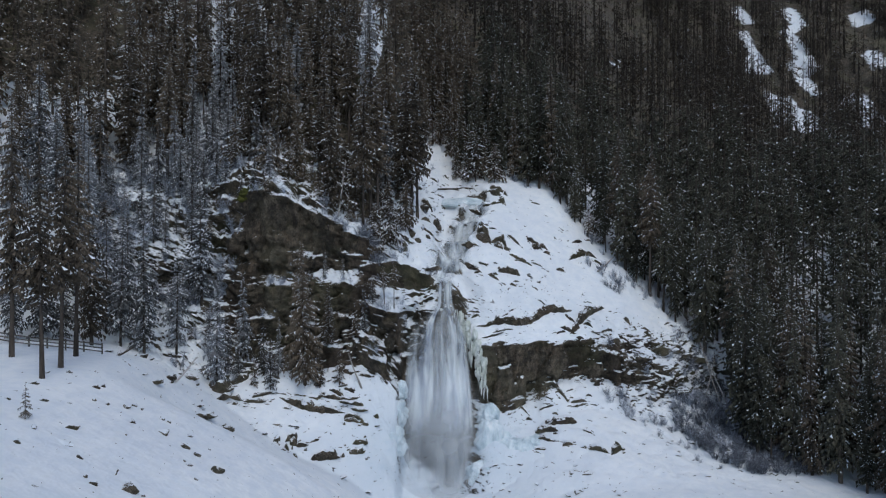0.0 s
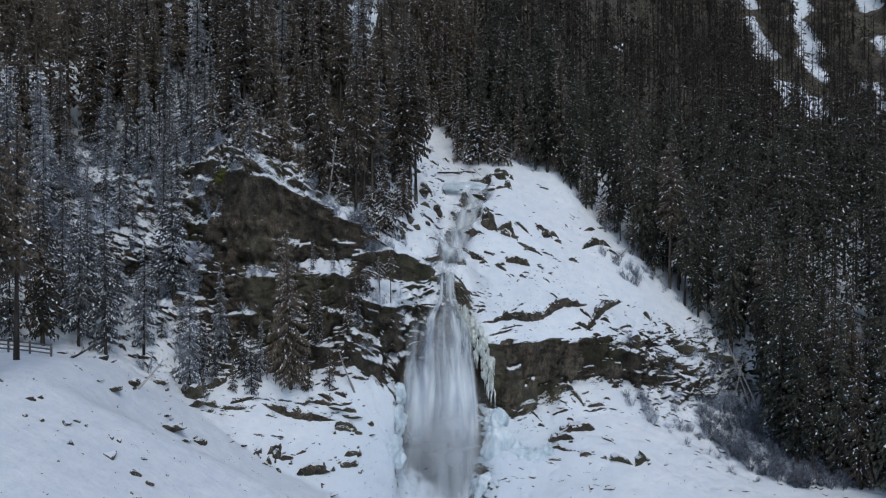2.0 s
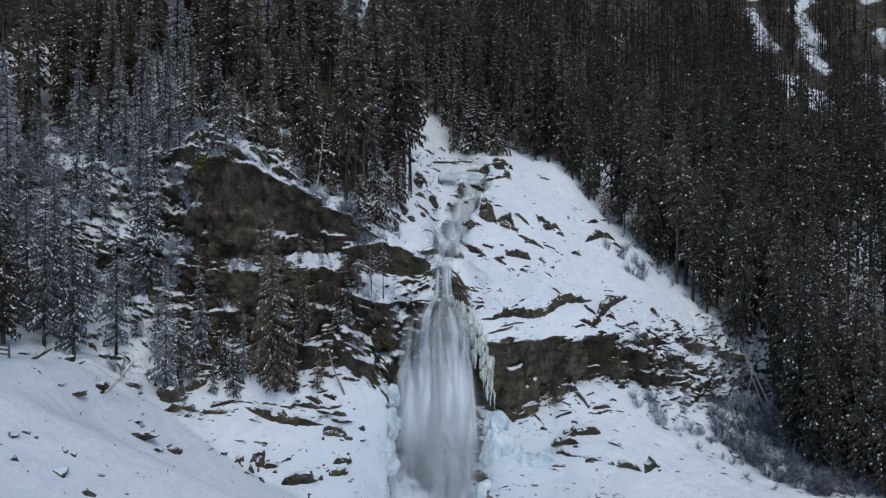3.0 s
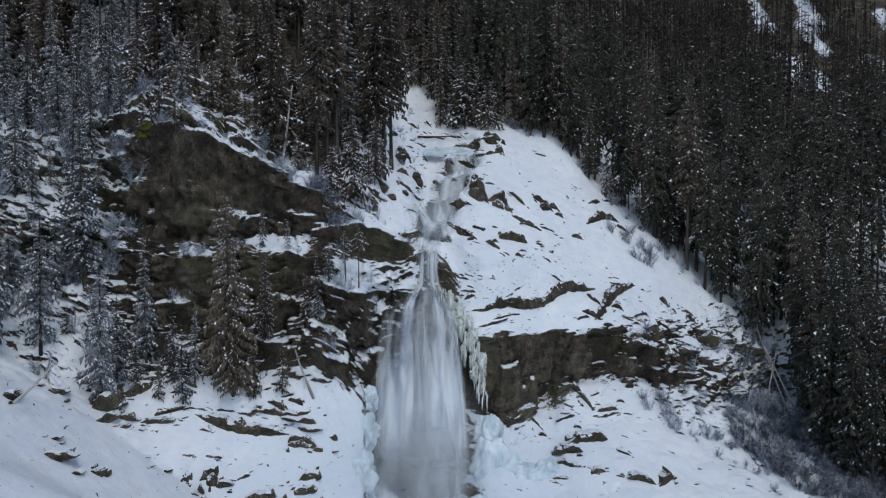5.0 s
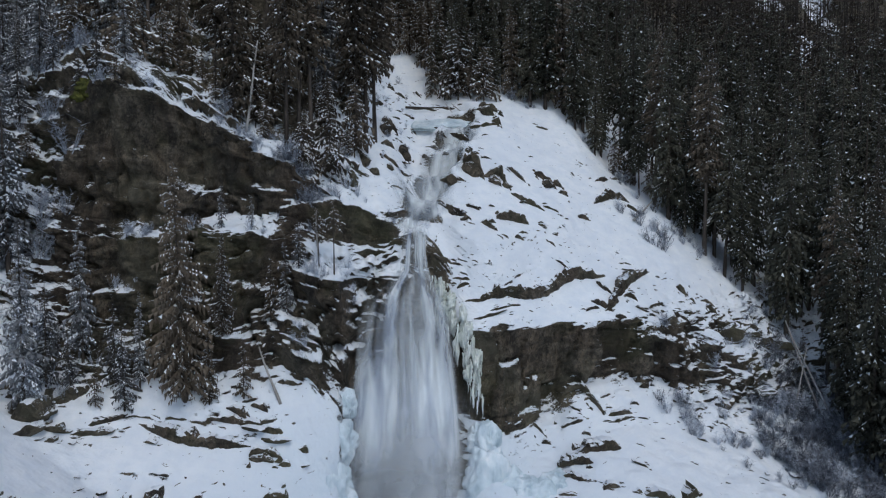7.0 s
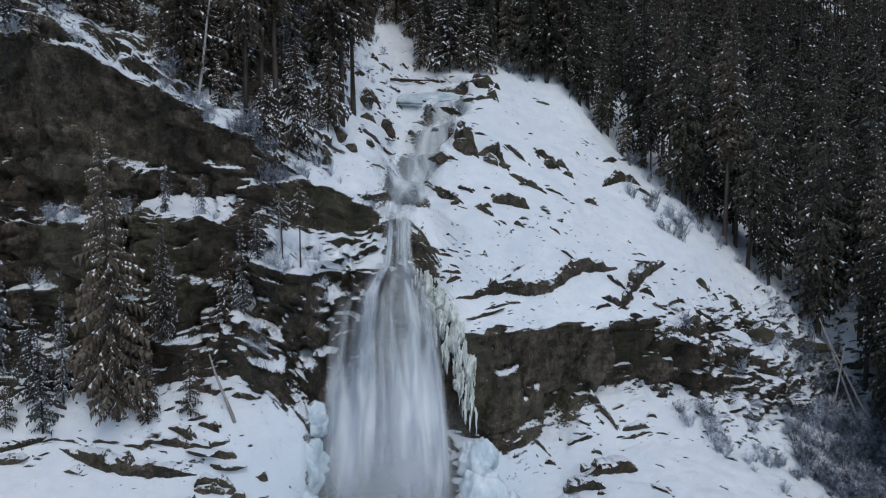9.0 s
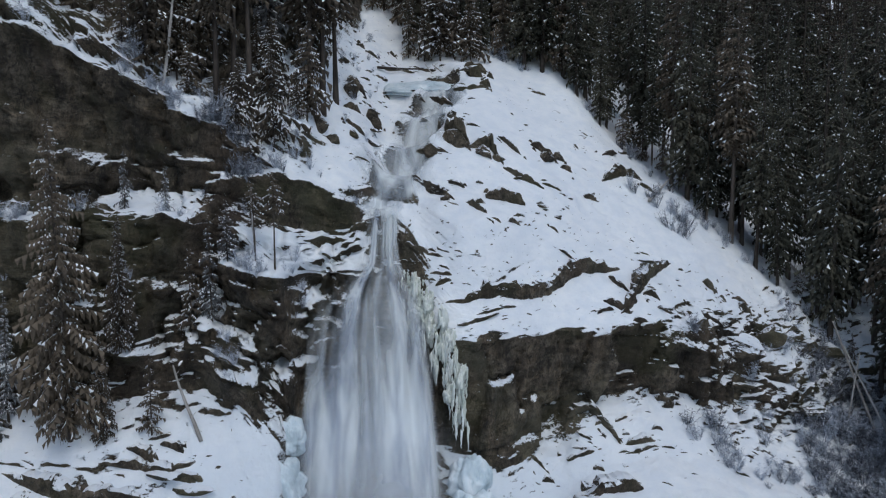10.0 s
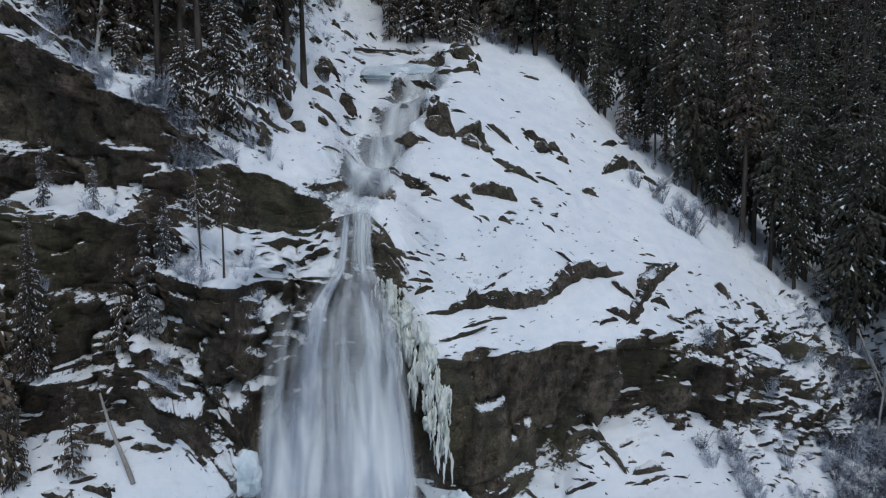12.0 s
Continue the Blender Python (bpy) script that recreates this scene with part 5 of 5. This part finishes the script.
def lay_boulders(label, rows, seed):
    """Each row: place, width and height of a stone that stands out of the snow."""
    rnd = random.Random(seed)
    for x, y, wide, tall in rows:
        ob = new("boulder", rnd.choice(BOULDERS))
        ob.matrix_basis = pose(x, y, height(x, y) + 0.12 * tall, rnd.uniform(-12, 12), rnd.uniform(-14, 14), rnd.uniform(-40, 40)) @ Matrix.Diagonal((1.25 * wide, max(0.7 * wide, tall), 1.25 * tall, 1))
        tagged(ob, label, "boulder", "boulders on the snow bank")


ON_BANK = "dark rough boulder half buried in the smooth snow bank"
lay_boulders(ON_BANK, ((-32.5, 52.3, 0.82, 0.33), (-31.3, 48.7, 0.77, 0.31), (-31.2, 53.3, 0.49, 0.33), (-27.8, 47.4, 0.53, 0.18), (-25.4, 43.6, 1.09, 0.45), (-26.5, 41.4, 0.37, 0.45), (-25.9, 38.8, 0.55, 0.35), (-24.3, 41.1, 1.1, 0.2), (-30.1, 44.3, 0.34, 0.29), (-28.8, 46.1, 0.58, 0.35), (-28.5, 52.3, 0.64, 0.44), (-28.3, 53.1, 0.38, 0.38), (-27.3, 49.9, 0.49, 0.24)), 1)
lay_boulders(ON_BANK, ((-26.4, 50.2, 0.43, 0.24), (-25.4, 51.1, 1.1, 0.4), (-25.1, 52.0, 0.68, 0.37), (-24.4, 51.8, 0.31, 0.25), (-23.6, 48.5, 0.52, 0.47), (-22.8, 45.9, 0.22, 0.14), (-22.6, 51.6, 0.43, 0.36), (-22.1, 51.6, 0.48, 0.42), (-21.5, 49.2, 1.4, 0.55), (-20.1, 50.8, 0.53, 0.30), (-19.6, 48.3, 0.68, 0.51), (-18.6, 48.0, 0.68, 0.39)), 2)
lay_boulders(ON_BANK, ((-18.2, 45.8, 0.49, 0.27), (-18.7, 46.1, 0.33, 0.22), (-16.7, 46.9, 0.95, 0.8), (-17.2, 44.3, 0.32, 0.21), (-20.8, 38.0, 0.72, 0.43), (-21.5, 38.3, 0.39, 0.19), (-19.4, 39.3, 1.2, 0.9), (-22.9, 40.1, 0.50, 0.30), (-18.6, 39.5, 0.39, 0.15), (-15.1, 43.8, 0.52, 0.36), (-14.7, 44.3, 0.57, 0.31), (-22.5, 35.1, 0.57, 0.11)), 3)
IN_GULLY = "dark wet block of rock beside the rushing stream"
lay_boulders(IN_GULLY, ((9.3, 110.4, 2.0, 1.8), (10.0, 108.6, 1.1, 1.5), (8.2, 110.8, 1.4, 0.9), (7.2, 106.3, 1.6, 0.5), (6.4, 98.2, 1.7, 2.2), (8.4, 98.0, 2.0, 1.3), (9.7, 98.0, 1.2, 1.0), (-0.9, 102.0, 1.5, 1.3), (4.2, 97.2, 1.5, 1.2), (2.4, 106.1, 1.0, 0.8), (3.6, 102.6, 1.0, 0.6)), 5)
lay_boulders("dark angular rock showing through the snowy gully side", ((-3.3, 103.3, 2.1, 1.5), (-4.1, 108.1, 0.9, 0.7), (-3.7, 94.3, 1.1, 0.9), (-2.4, 96.2, 1.0, 0.8), (-4.8, 94.3, 1.6, 1.5), (14.6, 101.3, 1.7, 1.3), (4.1, 94.1, 1.8, 0.7), (5.0, 92.8, 1.0, 0.5)), 6)
lay_boulders("dark broad rock breaking through the snow by the shrubs", ((28.6, 92.6, 4.6, 1.9), (31.7, 95.0, 3.2, 1.8), (38.7, 97.2, 3.2, 1.4), (34.6, 92.5, 3.0, 1.3), (24.4, 91.2, 2.0, 1.1), (34.8, 96.2, 2.5, 0.8), (29.5, 91.7, 2.2, 0.8)), 7)
lay_boulders("upright dark rock standing out of the snowy slope", ((-17.6, 75.0, 1.0, 1.2), (-18.2, 73.9, 0.5, 1.2), (-9.6, 77.9, 1.1, 0.7), (-9.6, 79.3, 1.1, 0.6), (-8.4, 80.4, 0.8, 0.6), (-16.9, 73.2, 0.4, 0.7), (-10.2, 80.0, 2.2, 0.6), (-12.3, 80.1, 2.6, 0.5)), 4)


# ---------------------------------------------------------------- shrubs, logs, fence
def shrub_mesh(seed, tall):
    rnd = random.Random(seed)
    verts, faces = [], []

    def twig(p, q, r):
        i = len(verts)
        for a in (0, 2.09, 4.19):
            verts.append(p + Vector((r * math.cos(a), r * math.sin(a), 0)))
        verts.append(q)
        faces.extend([(i, i + 1, i + 3), (i + 1, i + 2, i + 3), (i + 2, i, i + 3)])

    for _ in range(14):
        a, out = rnd.uniform(0, 6.283), rnd.uniform(0.2, 0.95)
        top = Vector((math.cos(a) * out * tall * 0.7, math.sin(a) * out * tall * 0.7, tall * rnd.uniform(0.55, 1.0)))
        foot = Vector((top.x * 0.2, top.y * 0.2, -0.15))
        twig(foot, top, 0.035)
        for _ in range(7):
            p = foot.lerp(top, rnd.uniform(0.2, 0.98))
            q = p + Vector((rnd.uniform(-1, 1), rnd.uniform(-1, 1), rnd.uniform(-0.3, 0.7))) * tall * 0.3
            twig(p, q, 0.055)
    return mesh_from("shrub", verts, faces, [TWIGS], True)


SHRUBS = [shrub_mesh(60 + k, 1.6 + 0.3 * k) for k in range(4)]


def shrubs():
    rnd = random.Random(77)

    def grow(count, area, size):
        for _ in range(count):
            x, y = area()
            ob = new("shrub", rnd.choice(SHRUBS))
            k = rnd.uniform(*size)
            ob.matrix_basis = pose(x, y, height(x, y) - 0.05, 0, 0, rnd.uniform(0, 360)) @ Matrix.Diagonal((k, k, k, 1))
            tagged(ob, "leafless frosted shrub standing in the snow", "shrub", "frosted shrubs")
    grow(50, lambda: (lambda y: (rnd.uniform(np.interp(y, (78, 82, 88, 93), (36, 33, 30.5, 34)), np.interp(y, (78, 82, 88, 93), (42, 40.5, 42, 43))), y))(rnd.uniform(78, 93)), (0.5, 1.15))
    grow(9, lambda: (rnd.uniform(23, 29), rnd.uniform(86.5, 90)), (0.5, 0.9))
    grow(22, lambda: (rnd.uniform(26, 36), rnd.uniform(78, 89)), (0.25, 0.5))
    grow(40, lambda: (rnd.uniform(29, 41), rnd.uniform(86, 95)), (0.35, 0.8))
    grow(5, lambda: (rnd.uniform(22.5, 26.5), rnd.uniform(88.5, 90.2)), (0.6, 0.9))
    grow(12, lambda: (rnd.uniform(35, 41), rnd.uniform(96.5, 101)), (0.35, 0.6))
    grow(16, lambda: (rnd.uniform(23.5, 28.5), rnd.uniform(101, 106)), (0.45, 0.9))
    grow(40, lambda: (lambda y: (right_edge(y) + rnd.uniform(-2.2, 0.8), y))(rnd.uniform(97, 119)), (0.35, 0.8))
    grow(30, lambda: (rnd.uniform(-44, -24), rnd.uniform(79, 86)), (0.6, 1.4))
    grow(10, lambda: (rnd.uniform(-11.5, -7.5), rnd.uniform(87.6, 88.6)), (0.4, 0.8))
    grow(34, lambda: (rnd.uniform(-29, -4), rnd.uniform(86, 93)), (0.4, 0.9))
    grow(30, lambda: (rnd.uniform(-5.5, -0.5), rnd.uniform(97, 122)), (0.2, 0.5))


shrubs()


def brushwood(label, count, area, size, seed):
    """A thicket too dense to count, as one mesh."""
    rnd = random.Random(seed)
    shapes = []
    for me in SHRUBS:
        co = np.empty(len(me.vertices) * 3)
        me.vertices.foreach_get("co", co)
        tri = np.empty(len(me.loops), np.int64)
        me.loops.foreach_get("vertex_index", tri)
        shapes.append(co.reshape(-1, 3)[tri])
    heap = []
    for _ in range(count):
        x, y = area(rnd)
        a, k = rnd.uniform(0, 6.283), rnd.uniform(*size)
        turn = np.array([[math.cos(a), -math.sin(a), 0], [math.sin(a), math.cos(a), 0], [0, 0, 1]]) * k
        heap.append(rnd.choice(shapes) @ turn.T + np.array([x, y, height(x, y) - 0.05]))
    co = np.concatenate(heap)
    me = mesh_from("brushwood", co.tolist(), np.arange(len(co)).reshape(-1, 3).tolist(), [TWIGS], True)
    tagged(new("brushwood", me), label, "brushwood", kind="stuff")


def right_thicket(r):
    y = r.uniform(77, 97)
    return r.uniform(np.interp(y, (77, 82, 88, 93, 97), (37, 33.5, 31.5, 33, 38)), np.interp(y, (77, 82, 88, 97), (46, 43, 44, 45))), y


brushwood("dense frosted leafless brushwood below the dark wood", 330, right_thicket, (0.35, 0.95), 5)
brushwood("hoary brushwood covering the steep snowy slope", 170, lambda r: (r.uniform(-48, -27), r.uniform(76, 95)), (0.6, 1.5), 6)


def on_ledge(r):
    """A spot on one of the ledges of the left walls."""
    while True:
        x0, z0, x1, z1, jut, tall = r.choice(LEDGES)
        f = r.random()
        x, z = x0 + (x1 - x0) * f, z0 + (z1 - z0) * f + r.uniform(0.2, 1.2)
        hit = LAND.ray_cast(Vector((x, 30, z)), Vector((0, 1, 0)))[0]
        if hit:
            return x, hit.y + r.uniform(0.0, 0.4)


brushwood("frosted bushes under the overhanging rock wall", 26, lambda r: (r.uniform(-11.6, -8.4), r.uniform(87.0, 88.8)), (0.4, 0.8), 9)
brushwood("frosted twigs and heather hanging on the rock ledges", 90, on_ledge, (0.2, 0.6), 8)


def log(name, label, a, b, thick, mat, stubs=5, seed=0, group=""):
    """A fallen or leaning stem with broken branch stubs, from its butt a to its tip b."""
    rnd = random.Random(seed)
    a, b = Vector(a), Vector(b)
    axis = (b - a).normalized()
    side = axis.orthogonal().normalized()
    other = axis.cross(side)
    verts, faces = [], []
    n, rings = 8, 9
    for r in range(rings):
        f = r / (rings - 1)
        c = a.lerp(b, f) + side * 0.05 * math.sin(f * 5 + seed) + Vector((0, 0, -0.1 * math.sin(f * math.pi)))
        rad = thick * (1 - 0.55 * f) * rnd.uniform(0.92, 1.08)
        for k in range(n):
            t = 2 * math.pi * k / n
            verts.append(c + rad * (math.cos(t) * side + math.sin(t) * other))
    for r in range(rings - 1):
        for k in range(n):
            faces.append((r * n + k, r * n + (k + 1) % n, (r + 1) * n + (k + 1) % n, (r + 1) * n + k))
    faces += [tuple(range(n))[::-1], tuple(range((rings - 1) * n, rings * n))]
    ob = tagged(new(name), label, "log", group)
    part("stem", mesh_from("stem", verts, faces, [mat]), ob)
    for _ in range(stubs):
        p = a.lerp(b, rnd.uniform(0.3, 0.95))
        t = rnd.uniform(0, 6.283)
        q = p + (math.cos(t) * side + math.sin(t) * other + 0.5 * axis) * rnd.uniform(0.3, 0.8)
        d = (q - p).normalized().orthogonal() * 0.03
        e = (q - p).normalized().cross(d)
        part("branch_stub", mesh_from("branch_stub", [p + d, p - d * 0.5 + e, p - d * 0.5 - e, q], [(0, 1, 3), (1, 2, 3), (2, 0, 3)], [mat]), ob)
    return ob


log("fallen_log", "snow-dusted fallen log leaning on the slope", (-10.4, 81.4, 8.2), (-12.2, 82.4, 12.6), 0.13, PALE_BARK, 4, 1)
log("fallen_log", "long bare fallen trunk at the wood's edge", (42.6, 100.6, 11.6), (39.0, 105.6, 17.6), 0.22, PALE_BARK, 7, 2)
log("fallen_log", "bare pale trunk lying across the upper snow slope", (25.0, 103.2, 22.4), (28.6, 107.4, 24.6), 0.16, PALE_BARK, 8, 3)
log("dead_tree", "pale leaning dead trunk among the shrubs", (40.6, 92.6, 2.6), (38.6, 96.0, 12.0), 0.14, PALE_BARK, 6, 4)
log("dead_tree", "pale leaning dead trunk among the shrubs", (41.6, 92.4, 2.6), (39.2, 95.4, 10.0), 0.12, PALE_BARK, 6, 5)
log("dead_tree", "pale leaning dead trunk among the shrubs", (37.6, 92.6, 2.8), (40.4, 95.0, 9.5), 0.11, PALE_BARK, 6, 6)
log("bare_birch", "leaning bare pale birch stem at the cliff top", (-14.7, 89.2, 30.4), (-13.6, 89.6, 38.5), 0.13, PALE_BARK, 12, 7)
log("bare_birch", "slim bare pale stem on the snowy ledge", (-7.9, 85.4, 19.6), (-8.0, 85.2, 23.4), 0.09, PALE_BARK, 3, 8)
log("dead_stick", "thin bare pole leaning over the frozen pool", (5.7, 110.2, 34.3), (4.2, 115.6, 37.6), 0.09, PALE_BARK, 3, 11)
log("dead_stick", "thin bare pole leaning over the frozen pool", (6.7, 110.2, 35.0), (5.0, 115.4, 37.6), 0.08, PALE_BARK, 3, 12)
log("fallen_log", "dark fallen trunk lying across the head of the gully", (-0.9, 112.2, 36.5), (4.0, 115.2, 37.1), 0.16, BARK, 4, 13)
log("uprooted_root", "dark bent uprooted root lying on the snow bank", (-35.2, 67.6, 14.5), (-32.6, 67.2, 15.6), 0.14, BARK, 9, 9)
log("fallen_log", "thin snow-dusted trunk lying below the wood", (-27.8, 66.5, 12.2), (-27.0, 69.6, 14.0), 0.13, PALE_BARK, 6, 10)


def fence():
    """A wooden rail fence along the path above the bank."""
    ob = tagged(new("rail_fence"), "weathered wooden rail fence beside the snowy path", "fence")
    a, b = Vector((-48, 65.4, 0)), Vector((-34.8, 65.2, 0))

    def bar(name, p, q, w, h):
        bm = bmesh.new()
        bmesh.ops.create_cube(bm, size=1.0)
        d = q - p
        m = Matrix.Translation((p + q) / 2) @ d.to_track_quat("X", "Z").to_matrix().to_4x4() @ Matrix.Diagonal((d.length, w, h, 1))
        bmesh.ops.transform(bm, matrix=m, verts=bm.verts)
        bmesh.ops.bevel(bm, geom=bm.edges, offset=0.012, segments=1, affect="EDGES")
        me = bpy.data.meshes.new(name)
        bm.to_mesh(me)
        bm.free()
        me.materials.append(FENCE)
        part(name, me, ob)

    posts = []
    for k in range(8):
        p = a.lerp(b, k / 7)
        p.z = height(p.x, p.y)
        posts.append(p)
        bar("post", p + Vector((0, 0, -0.4)), p + Vector((0, 0, 1.15)), 0.13, 0.13)
    for p, q in zip(posts, posts[1:]):
        for z in (0.3, 0.65, 1.0):
            bar("rail", p + Vector((0, -0.09, z)), q + Vector((0, -0.09, z)), 0.05, 0.13)


fence()

for x, y, z, k in ((-25.9, 84.6, 33.4, 0.9), (-25.0, 84.5, 34.2, 0.6), (-26.8, 84.7, 32.6, 0.5)):
    moss = new("moss_cushion", lumpy("moss_cushion", (1.0 * k, 0.3, 0.7 * k), 9 * k, MOSS, 0.25, 4, 0.7))
    moss.location = (x, y, z)
    tagged(moss, "yellow green moss cushion on the cliff corner", "moss", "moss on the cliff")
